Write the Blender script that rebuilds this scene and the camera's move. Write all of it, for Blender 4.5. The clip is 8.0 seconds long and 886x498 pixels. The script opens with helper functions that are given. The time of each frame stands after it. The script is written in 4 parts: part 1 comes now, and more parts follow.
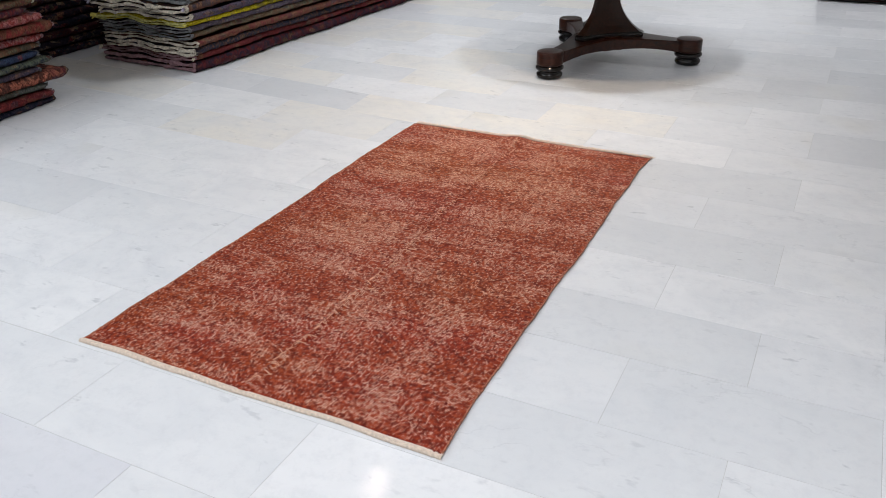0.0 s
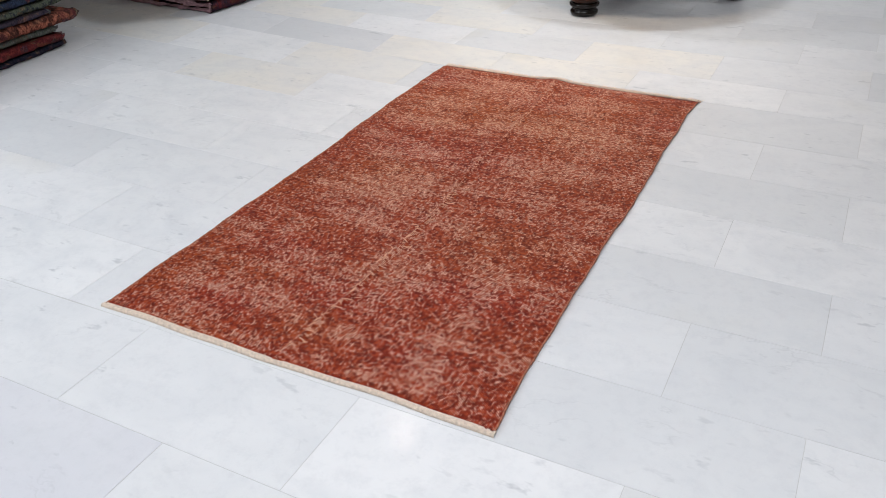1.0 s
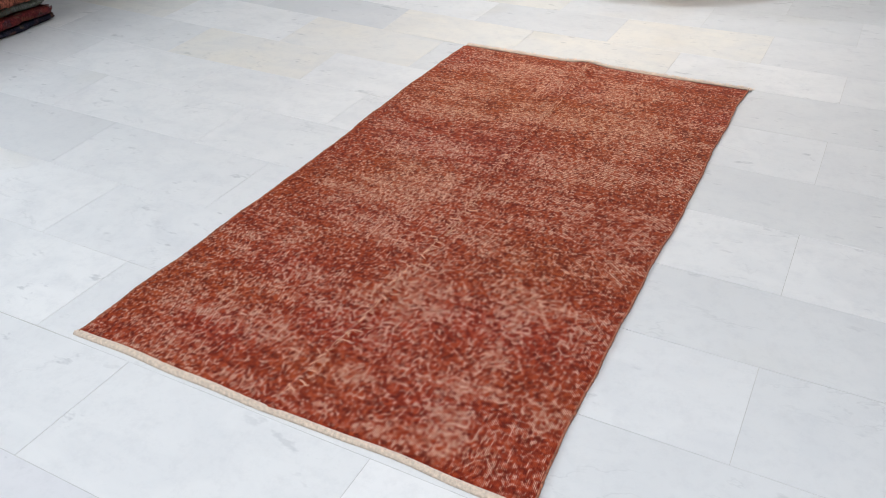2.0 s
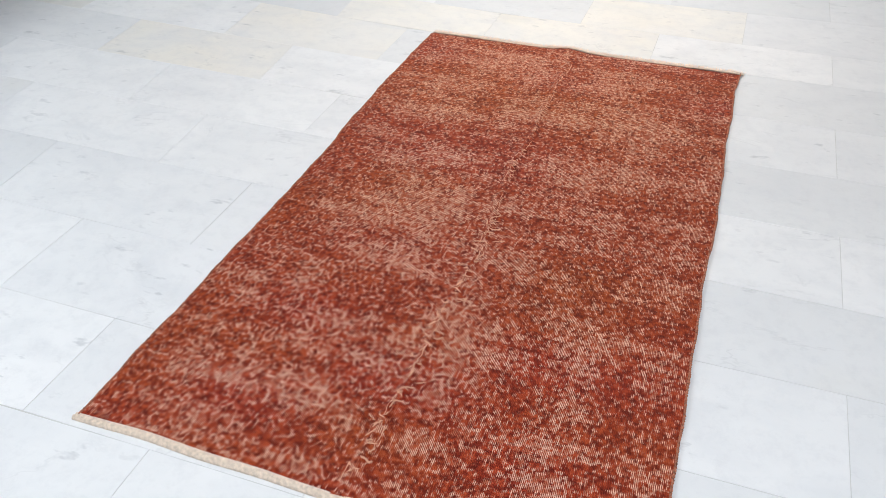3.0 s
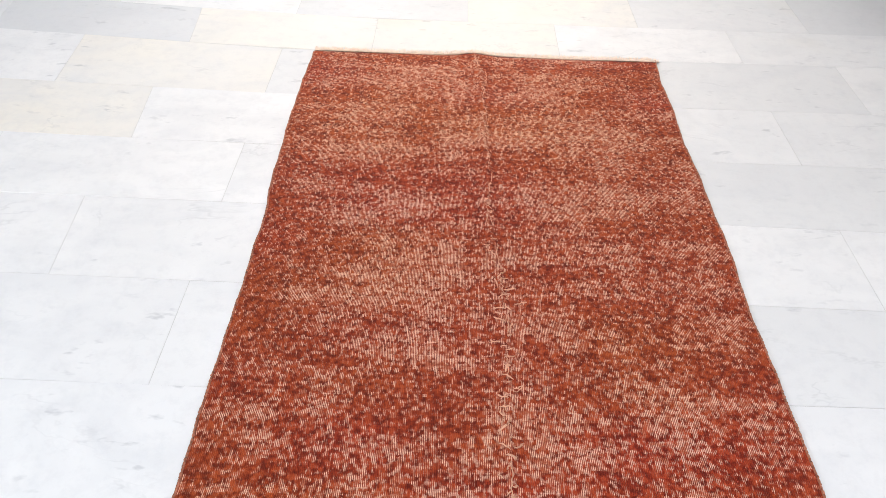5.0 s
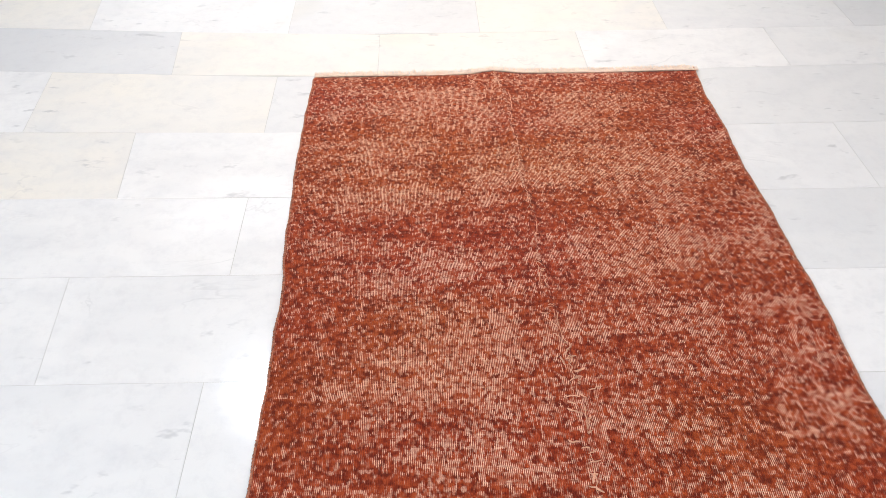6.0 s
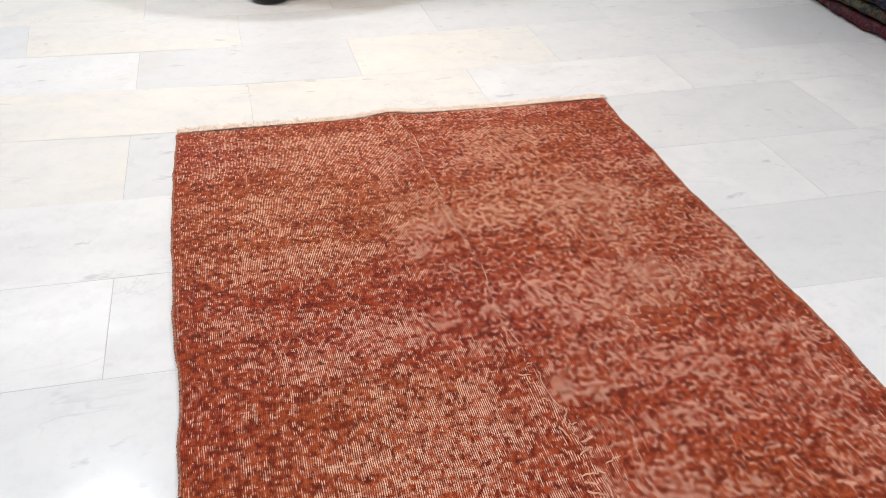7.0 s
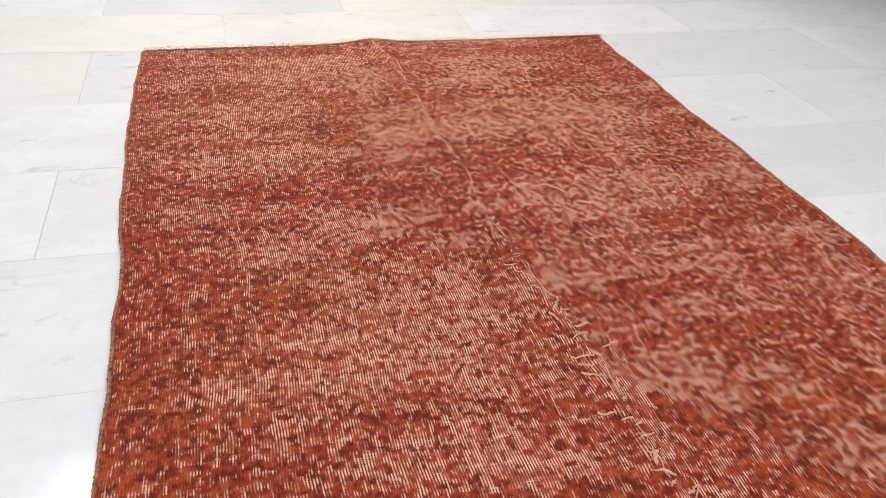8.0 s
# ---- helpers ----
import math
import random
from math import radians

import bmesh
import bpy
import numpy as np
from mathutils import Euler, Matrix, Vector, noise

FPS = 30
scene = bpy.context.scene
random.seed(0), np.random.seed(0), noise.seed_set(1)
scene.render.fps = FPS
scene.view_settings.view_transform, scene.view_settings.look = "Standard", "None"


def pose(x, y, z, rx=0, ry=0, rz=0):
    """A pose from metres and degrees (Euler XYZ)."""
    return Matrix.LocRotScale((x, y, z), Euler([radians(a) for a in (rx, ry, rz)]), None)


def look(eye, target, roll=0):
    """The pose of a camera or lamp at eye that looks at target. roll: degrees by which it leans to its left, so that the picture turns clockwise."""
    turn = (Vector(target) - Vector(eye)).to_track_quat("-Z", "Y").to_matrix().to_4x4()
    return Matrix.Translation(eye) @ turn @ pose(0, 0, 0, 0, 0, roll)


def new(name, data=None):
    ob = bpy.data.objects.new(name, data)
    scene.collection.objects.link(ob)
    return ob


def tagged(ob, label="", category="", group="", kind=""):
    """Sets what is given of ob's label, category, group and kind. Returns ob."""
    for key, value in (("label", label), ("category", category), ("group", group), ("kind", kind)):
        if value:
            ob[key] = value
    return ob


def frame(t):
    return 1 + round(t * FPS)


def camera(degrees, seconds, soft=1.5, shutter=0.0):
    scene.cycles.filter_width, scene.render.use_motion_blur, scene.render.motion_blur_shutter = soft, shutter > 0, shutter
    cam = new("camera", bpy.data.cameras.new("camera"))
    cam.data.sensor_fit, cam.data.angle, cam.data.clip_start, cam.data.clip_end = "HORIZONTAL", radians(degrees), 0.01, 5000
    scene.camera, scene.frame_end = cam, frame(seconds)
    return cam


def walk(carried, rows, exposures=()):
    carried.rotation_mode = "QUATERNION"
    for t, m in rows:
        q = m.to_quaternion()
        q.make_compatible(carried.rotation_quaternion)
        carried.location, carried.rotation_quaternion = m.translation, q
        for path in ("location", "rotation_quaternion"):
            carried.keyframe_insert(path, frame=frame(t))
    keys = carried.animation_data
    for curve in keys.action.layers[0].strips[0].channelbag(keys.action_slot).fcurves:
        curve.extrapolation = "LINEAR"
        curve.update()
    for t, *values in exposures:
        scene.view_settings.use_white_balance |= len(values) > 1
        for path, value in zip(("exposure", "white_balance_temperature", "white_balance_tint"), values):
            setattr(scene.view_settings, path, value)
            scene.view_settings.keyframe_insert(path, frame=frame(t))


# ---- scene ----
cam = camera(57.3, 8.0, soft=0.9, shutter=0.03)

PATH = [
    (0, (1.811, -1.261, 1.284), (1.006, 0.317, 0.357), -1.5),
    (0.2, (1.765, -1.238, 1.271), (0.961, 0.329, 0.324), -1.9),
    (0.5, (1.721, -1.219, 1.266), (0.94, 0.325, 0.263), -2.4),
    (0.7, (1.692, -1.2, 1.264), (0.921, 0.334, 0.238), -2.0),
    (1, (1.666, -1.147, 1.248), (0.858, 0.348, 0.195), -2.5),
    (1.2, (1.65, -1.086, 1.23), (0.815, 0.392, 0.174), -3.0),
    (2.3, (1.351, -0.831, 1.199), (0.583, 0.603, 0.035), -1.6),
    (2.5, (1.244, -0.821, 1.22), (0.552, 0.633, 0.033), -1.1),
    (2.7, (1.171, -0.808, 1.219), (0.527, 0.674, 0.04), -1.7),
    (3, (1.074, -0.764, 1.231), (0.514, 0.729, 0.023), -1.1),
    (3.2, (1.018, -0.728, 1.212), (0.524, 0.776, -0.01), -0.2),
    (3.5, (0.941, -0.655, 1.219), (0.455, 0.847, -0.008), -2.2),
    (3.7, (0.888, -0.607, 1.217), (0.438, 0.903, -0.015), -1.8),
    (4, (0.809, -0.56, 1.222), (0.467, 0.961, -0.031), 0.3),
    (4.2, (0.739, -0.55, 1.214), (0.487, 0.99, -0.037), 1.4),
    (5.3, (0.408, -0.425, 1.232), (0.417, 1.114, -0.046), 0.5),
    (5.5, (0.38, -0.372, 1.221), (0.397, 1.163, -0.06), 0.2),
    (5.7, (0.355, -0.293, 1.204), (0.386, 1.237, -0.083), -0.7),
    (6, (0.329, -0.144, 1.208), (0.36, 1.365, -0.105), -1.2),
    (6.2, (0.303, -0.106, 1.188), (0.352, 1.392, -0.136), -0.9),
    (6.5, (0.256, -0.022, 1.117), (0.446, 1.485, -0.185), 0.2),
    (6.7, (0.221, 0.038, 1.062), (0.505, 1.565, -0.198), -0.0),
    (7, (0.163, 0.113, 0.951), (0.599, 1.69, -0.2), 1.5),
    (7.2, (0.153, 0.112, 0.848), (0.621, 1.723, -0.239), 2.3),
    (7.5, (0.149, 0.11, 0.716), (0.648, 1.743, -0.324), 3.3),
    (7.7, (0.166, 0.117, 0.689), (0.66, 1.747, -0.358), 3.5),
    (8, (0.181, 0.092, 0.676), (0.654, 1.704, -0.409), 3.0),
]
walk(cam, [(t, look(eye, target, roll)) for t, eye, target, roll in PATH],
     exposures=[(0.0, -0.17, 6660, 13), (1.0, -0.16, 6660, 13), (2.5, -0.07, 6600, 11), (4.0, 0.17, 6700, 12), (5.5, 0.18, 6800, 14), (7.0, 0.06, 6800, 13), (8.0, 0.09, 6800, 12)])

# ---- light: added ceiling fill panels, warm and cool downlights ----
CEIL = 2.8
world = bpy.data.worlds.new("shop_world")
world.use_nodes = True
world.node_tree.nodes["Background"].inputs[0].default_value = (0.6, 0.7, 0.8, 1)
world.node_tree.nodes["Background"].inputs[1].default_value = 0.03
scene.world = world


def lamp(name, x, y, z, power, color, size, size_y=None, spread=180):
    data = bpy.data.lights.new(name, "AREA")
    data.energy, data.color, data.size = power, color, size
    data.shape = "RECTANGLE" if size_y else "DISK"
    if size_y:
        data.size_y = size_y
    data.spread = radians(spread)
    ob = new(name, data)
    ob.matrix_basis = pose(x, y, z)
    return ob


COOL, WARM, DAYLIGHT = (0.89, 0.94, 1.0), (1.0, 0.86, 0.70), (0.83, 0.925, 1.0)
# x, y, power, beam of unseen panels, added to fill the room
FILL_PANELS = [(-2.35, -0.6, 78, 170), (1.6, -0.6, 49, 170), (-1.2, 5.0, 20, 112), (2.0, 5.4, 16, 112), (0.5, 8.2, 12, 104)]
# x, y, power, width, beam, colour
# the DAYLIGHT spot is an added fill that stands for window light from the left
SPOTS = [(0.65, 3.1, 6.3, 0.15, 86, (0.80, 0.90, 1.0)), (0.57, 2.4, 5.6, 0.15, 80, (1.0, 0.80, 0.58)), (-0.75, 3.1, 20.0, 0.20, 150, DAYLIGHT), (-0.59, 2.32, 1.1, 0.05, 140, WARM), (0.23, 9.65, 40, 0.09, 120, COOL)]
for px, py, power, beam in FILL_PANELS:
    lamp("fill_lamp", px, py, CEIL - 0.03, power, COOL if px > -2 else DAYLIGHT, 1.15, 0.56, beam)
for px, py, power, wide, beam, tint in SPOTS:
    lamp("spot_lamp", px, py, CEIL - 0.02, power, tint, wide, None, beam)


# ---- materials ----
def material(name):
    m = bpy.data.materials.new(name)
    m.use_nodes = True
    t = m.node_tree
    return m, t, t.nodes["Principled BSDF"]


def node(t, kind, **values):
    n = t.nodes.new(kind)
    for k, v in values.items():
        if k in n.inputs:
            n.inputs[k].default_value = v
    return n


def math_node(t, op, a, b=None, c=None):
    n = t.nodes.new("ShaderNodeMath")
    n.operation = op
    for i, v in enumerate((a, b, c)):
        if v is None:
            continue
        if isinstance(v, (int, float)):
            n.inputs[i].default_value = v
        else:
            t.links.new(v, n.inputs[i])
    return n.outputs[0]


def ramp(t, fac, stops):
    n = t.nodes.new("ShaderNodeValToRGB")
    e = n.color_ramp.elements
    while len(e) < len(stops):
        e.new(0.5)
    for el, (p, c) in zip(e, stops):
        el.position = p
        el.color = (*c, 1) if len(c) == 3 else c
    t.links.new(fac, n.inputs[0])
    return n.outputs[0]


def mix(t, fac, a, b, blend="MIX"):
    n = t.nodes.new("ShaderNodeMix")
    n.data_type, n.blend_type = "RGBA", blend
    for i, v in ((0, fac), (6, a), (7, b)):
        if isinstance(v, (int, float)):
            n.inputs[i].default_value = v
        elif isinstance(v, tuple):
            n.inputs[i].default_value = (*v, 1)
        else:
            t.links.new(v, n.inputs[i])
    return n.outputs[2]


def noise_of(t, vec, scale, detail=3.0, rough=0.5, distort=0.0):
    n = node(t, "ShaderNodeTexNoise", Scale=scale, Detail=detail, Roughness=rough, Distortion=distort)
    t.links.new(vec, n.inputs["Vector"])
    return n.outputs[0]


def mapped(t, vec, scale=(1, 1, 1), rot=(0, 0, 0)):
    n = node(t, "ShaderNodeMapping")
    n.inputs["Scale"].default_value = scale
    n.inputs["Rotation"].default_value = rot
    t.links.new(vec, n.inputs["Vector"])
    return n.outputs[0]


def bump(t, bsdf, height, strength, distance):
    n = node(t, "ShaderNodeBump", Strength=strength, Distance=distance)
    t.links.new(height, n.inputs["Height"])
    t.links.new(n.outputs[0], bsdf.inputs["Normal"])


def marble():
    """Honed white marble: the stone's own tone comes with each slab, veins and clouds from noise."""
    m, t, b = material("marble")
    info, tc = node(t, "ShaderNodeObjectInfo"), node(t, "ShaderNodeTexCoord")
    off = t.nodes.new("ShaderNodeVectorMath")
    off.operation = "MULTIPLY_ADD"
    t.links.new(info.outputs["Random"], off.inputs[0])
    off.inputs[1].default_value = (37.0, 53.0, 11.0)
    t.links.new(tc.outputs["Object"], off.inputs[2])
    v = off.outputs[0]
    # broad soft clouds, a few drifting bands, fine crystal mottle
    cloud = ramp(t, noise_of(t, mapped(t, v, (1.0, 1.5, 1.0), (0, 0, 0.6)), 4.5, 4.0, 0.55, 0.9), [(0.42, (0, 0, 0)), (0.72, (1, 1, 1))])
    wide = ramp(t, noise_of(t, v, 1.8, 2.0, 0.5), [(0.40, (0, 0, 0)), (0.66, (1, 1, 1))])
    tone = mix(t, math_node(t, "MULTIPLY", wide, 0.55), info.outputs["Color"], (0.80, 0.805, 0.81))
    c = mix(t, math_node(t, "MULTIPLY", cloud, 0.42), tone, (0.68, 0.695, 0.72))
    fine = noise_of(t, v, 26.0, 6.0, 0.75)
    c = mix(t, math_node(t, "MULTIPLY", ramp(t, fine, [(0.48, (0, 0, 0)), (0.70, (1, 1, 1))]), 0.20), c, (0.55, 0.56, 0.59))
    # short dark flecks and broken hairlines, thinly strewn
    fleck_v = mapped(t, v, (13.0, 27.0, 13.0), (0, 0, 0.5))
    fleck = ramp(t, noise_of(t, fleck_v, 1.0, 3.0, 0.6), [(0.63, (0, 0, 0)), (0.72, (1, 1, 1))])
    where = ramp(t, noise_of(t, v, 2.6, 1.0), [(0.42, (0, 0, 0)), (0.60, (1, 1, 1))])
    c = mix(t, math_node(t, "MULTIPLY", math_node(t, "MULTIPLY", fleck, where), 0.42), c, (0.38, 0.395, 0.42))
    hair = math_node(t, "ABSOLUTE", math_node(t, "SUBTRACT", noise_of(t, mapped(t, v, (1.0, 2.2, 1.0), (0, 0, 0.9)), 2.4, 5.0, 0.6, 0.5), 0.5))
    hair = ramp(t, hair, [(0.0, (1, 1, 1)), (0.012, (0, 0, 0))])
    broken = ramp(t, noise_of(t, v, 5.0, 2.0), [(0.54, (0, 0, 0)), (0.66, (1, 1, 1))])
    c = mix(t, math_node(t, "MULTIPLY", math_node(t, "MULTIPLY", hair, broken), 0.28), c, (0.50, 0.51, 0.525))
    # faint ochre stains
    ochre = ramp(t, noise_of(t, v, 1.7, 2.0), [(0.62, (0, 0, 0)), (0.8, (1, 1, 1))])
    c = mix(t, math_node(t, "MULTIPLY", ochre, 0.22), c, (0.66, 0.60, 0.45))
    t.links.new(c, b.inputs["Base Color"])
    r = math_node(t, "MULTIPLY_ADD", noise_of(t, v, 9.0, 4.0), 0.12, 0.07)
    t.links.new(r, b.inputs["Roughness"])
    b.inputs["Specular IOR Level"].default_value = 0.4
    bump(t, b, noise_of(t, v, 30.0, 2.0), 0.02, 0.001)
    return m


def plain(name, color, rough=0.8, vary=0.25, scale=8.0, metal=0.0, rel=0.15):
    m, t, b = material(name)
    tc = node(t, "ShaderNodeTexCoord")
    n = noise_of(t, tc.outputs["Object"], scale, 6.0, 0.6)
    dark = tuple(x * (1 - vary) for x in color)
    lite = tuple(min(1.0, x * (1 + vary * 0.6)) for x in color)
    t.links.new(ramp(t, n, [(0.3, dark), (0.7, lite)]), b.inputs["Base Color"])
    b.inputs["Roughness"].default_value, b.inputs["Metallic"].default_value = rough, metal
    bump(t, b, noise_of(t, tc.outputs["Object"], scale * 12, 3.0), rel, 0.002)
    return m


def wood(name, a, c, rough=0.36):
    m, t, b = material(name)
    tc = node(t, "ShaderNodeTexCoord")
    g = noise_of(t, mapped(t, tc.outputs["Object"], (3, 22, 22)), 3.0, 6.0, 0.6, 0.8)
    big = noise_of(t, tc.outputs["Object"], 5.0, 2.0)
    k = mix(t, math_node(t, "MULTIPLY", big, 0.6), ramp(t, g, [(0.3, a), (0.7, c)]), a)
    t.links.new(k, b.inputs["Base Color"])
    b.inputs["Roughness"].default_value = rough
    b.inputs["Coat Weight"].default_value = 0.05
    b.inputs["Specular IOR Level"].default_value = 0.3
    b.inputs["Coat Roughness"].default_value = 0.15
    bump(t, b, g, 0.06, 0.001)
    return m


def worn_pile():
    """Overdyed rust-red wool, worn down to pale warps in places; wear and hue fields come with the mesh."""
    m, t, b = material("worn_red_wool")
    tc = node(t, "ShaderNodeTexCoord")
    o = tc.outputs["Object"]
    xyz = node(t, "ShaderNodeSeparateXYZ")
    t.links.new(o, xyz.inputs[0])
    wear_in, hue_in = node(t, "ShaderNodeAttribute"), node(t, "ShaderNodeAttribute")
    wear_in.attribute_name, hue_in.attribute_name = "wear", "hue"
    rib_in = node(t, "ShaderNodeAttribute")
    rib_in.attribute_name = "rib"
    count = rib_in.outputs["Fac"]
    ys = math_node(t, "ADD", xyz.outputs[1], math_node(t, "MULTIPLY_ADD", noise_of(t, mapped(t, o, (9, 5, 1)), 3.0, 3.0), 0.010, -0.005))
    # 1 in the furrow where the pale warp lies, 0 on the pile ridge
    stripe = math_node(t, "MULTIPLY_ADD", math_node(t, "COSINE", math_node(t, "MULTIPLY", count, 2 * math.pi)), 0.5, 0.5)
    weft = math_node(t, "MULTIPLY_ADD", math_node(t, "SINE", math_node(t, "MULTIPLY", ys, 2 * math.pi / 0.0029)), 0.5, 0.5)
    # knot by knot randomness
    cell = node(t, "ShaderNodeCombineXYZ")
    t.links.new(math_node(t, "FLOOR", math_node(t, "ADD", count, 0.5)), cell.inputs[0])
    t.links.new(math_node(t, "FLOOR", math_node(t, "DIVIDE", ys, 0.0029)), cell.inputs[1])
    white = node(t, "ShaderNodeTexWhiteNoise")
    white.noise_dimensions = "2D"
    t.links.new(cell.outputs[0], white.inputs["Vector"])
    rows = node(t, "ShaderNodeTexWhiteNoise")
    rows.noise_dimensions = "1D"
    t.links.new(math_node(t, "FLOOR", math_node(t, "DIVIDE", ys, 0.0029)), rows.inputs["W"])
    pair = node(t, "ShaderNodeCombineXYZ")
    t.links.new(math_node(t, "FLOOR", math_node(t, "MULTIPLY_ADD", count, 0.4, 0.2)), pair.inputs[0])
    t.links.new(math_node(t, "FLOOR", math_node(t, "DIVIDE", ys, 0.008)), pair.inputs[1])
    tuft = node(t, "ShaderNodeTexWhiteNoise")
    tuft.noise_dimensions = "2D"
    t.links.new(pair.outputs[0], tuft.inputs["Vector"])
    knots = noise_of(t, mapped(t, o, (1.12, 0.8, 1)), 120.0, 0.5, 0.5)
    blots = noise_of(t, mapped(t, o, (1.0, 1.4, 1)), 22.0, 4.0, 0.65)
    run = node(t, "ShaderNodeCombineXYZ")
    t.links.new(math_node(t, "MULTIPLY", count, 0.85), run.inputs[0])
    t.links.new(math_node(t, "MULTIPLY", xyz.outputs[1], 48.0), run.inputs[1])
    runs = noise_of(t, run.outputs[0], 1.0, 2.0, 0.6)
    w = math_node(t, "ADD", math_node(t, "MULTIPLY", math_node(t, "SUBTRACT", knots, 0.5), 2.4),
                  math_node(t, "MULTIPLY", math_node(t, "SUBTRACT", blots, 0.5), 0.9))
    clumps = noise_of(t, mapped(t, o, (1.0, 1.15, 1)), 62.0, 1.0, 0.5)
    w = math_node(t, "ADD", w, math_node(t, "MULTIPLY", math_node(t, "SUBTRACT", clumps, 0.5), 1.0))
    w = math_node(t, "ADD", w, math_node(t, "MULTIPLY", math_node(t, "SUBTRACT", white.outputs[0], 0.5), 0.16))
    w = math_node(t, "ADD", w, math_node(t, "MULTIPLY", math_node(t, "SUBTRACT", tuft.outputs[0], 0.5), 0.55))
    w = math_node(t, "ADD", w, math_node(t, "MULTIPLY", math_node(t, "SUBTRACT", rows.outputs[0], 0.5), 0.16))
    w = math_node(t, "ADD", w, math_node(t, "MULTIPLY", math_node(t, "SUBTRACT", runs, 0.5), 1.8))
    w = math_node(t, "ADD", w, wear_in.outputs["Fac"])
    bare = ramp(t, w, [(0.31, (0, 0, 0)), (0.62, (1, 1, 1))])
    # pile colours
    tone = math_node(t, "ADD", math_node(t, "MULTIPLY", noise_of(t, o, 80.0, 1.0, 0.5), 0.9),
                     math_node(t, "MULTIPLY", white.outputs[0], 0.10))
    pile = ramp(t, tone, [(0.34, (0.155, 0.015, 0.007)), (0.44, (0.225, 0.020, 0.008)), (0.53, (0.295, 0.030, 0.011)), (0.66, (0.41, 0.055, 0.020))])
    rusty = ramp(t, tone, [(0.34, (0.155, 0.022, 0.006)), (0.46, (0.255, 0.040, 0.008)), (0.66, (0.43, 0.095, 0.021))])
    pile = mix(t, hue_in.outputs["Fac"], pile, rusty)
    dark = ramp(t, noise_of(t, mapped(t, o, (1.0, 0.8, 1)), 100.0, 1.0, 0.5), [(0.58, (0, 0, 0)), (0.66, (1, 1, 1))])
    darkzone = ramp(t, noise_of(t, o, 7.0, 2.0), [(0.36, (0, 0, 0)), (0.60, (1, 1, 1))])
    pile = mix(t, math_node(t, "MULTIPLY", math_node(t, "MULTIPLY", dark, darkzone), 0.10), pile, (0.060, 0.018, 0.010))
    # bare warps: pale cotton beads, dyed salmon, with red left in the furrows
    light = mix(t, hue_in.outputs["Fac"], (0.85, 0.505, 0.385), (0.85, 0.50, 0.325))
    bright = ramp(t, noise_of(t, mapped(t, o, (1, 0.8, 1)), 95.0, 1.0, 0.5), [(0.36, (0.55, 0.30, 0.22)), (0.56, (1, 1, 1))])
    light = mix(t, 1.0, light, bright, "MULTIPLY")
    furrow = ramp(t, tone, [(0.3, (0.13, 0.016, 0.007)), (0.7, (0.31, 0.043, 0.017))])
    thread = mix(t, ramp(t, stripe, [(0.18, (0, 0, 0)), (0.70, (1, 1, 1))]), furrow, light)
    thread = mix(t, math_node(t, "MULTIPLY", ramp(t, weft, [(0.0, (1, 1, 1)), (0.45, (0, 0, 0))]), 0.45), thread, (0.30, 0.045, 0.025))
    # a few wefts show as thin pale lines across
    across = math_node(t, "MULTIPLY", ramp(t, rows.outputs[0], [(0.80, (0, 0, 0)), (0.84, (1, 1, 1))]), ramp(t, noise_of(t, mapped(t, o, (22, 160, 1)), 1.5, 2.0), [(0.50, (0, 0, 0)), (0.60, (1, 1, 1))]))
    thread = mix(t, math_node(t, "MULTIPLY", across, 0.5), thread, light)
    # each row of pile stands between two furrows
    row = ramp(t, stripe, [(0.10, (1, 1, 1)), (0.75, (0.78, 0.70, 0.70))])
    pile = mix(t, 1.0, pile, row, "MULTIPLY")
    # the warps also glint through between the rows of standing pile
    peek = math_node(t, "MULTIPLY", ramp(t, stripe, [(0.50, (0, 0, 0)), (0.85, (1, 1, 1))]), ramp(t, w, [(-0.10, (0, 0, 0)), (0.36, (0.50, 0.50, 0.50))]))
    pile = mix(t, peek, pile, mix(t, 0.35, light, (0.40, 0.08, 0.04)))
    c = mix(t, math_node(t, "MULTIPLY", bare, 0.95), pile, thread)
    t.links.new(c, b.inputs["Base Color"])
    b.inputs["Roughness"].default_value = 0.95
    b.inputs["Specular IOR Level"].default_value = 0.15
    b.inputs["Sheen Weight"].default_value = 0.12
    b.inputs["Sheen Roughness"].default_value = 0.5
    h = math_node(t, "ADD", math_node(t, "MULTIPLY", weft, 0.3), math_node(t, "MULTIPLY", tone, 1.1))
    h = math_node(t, "SUBTRACT", h, math_node(t, "MULTIPLY", bare, 0.3))
    bump(t, b, h, 0.12, 0.0016)
    return m


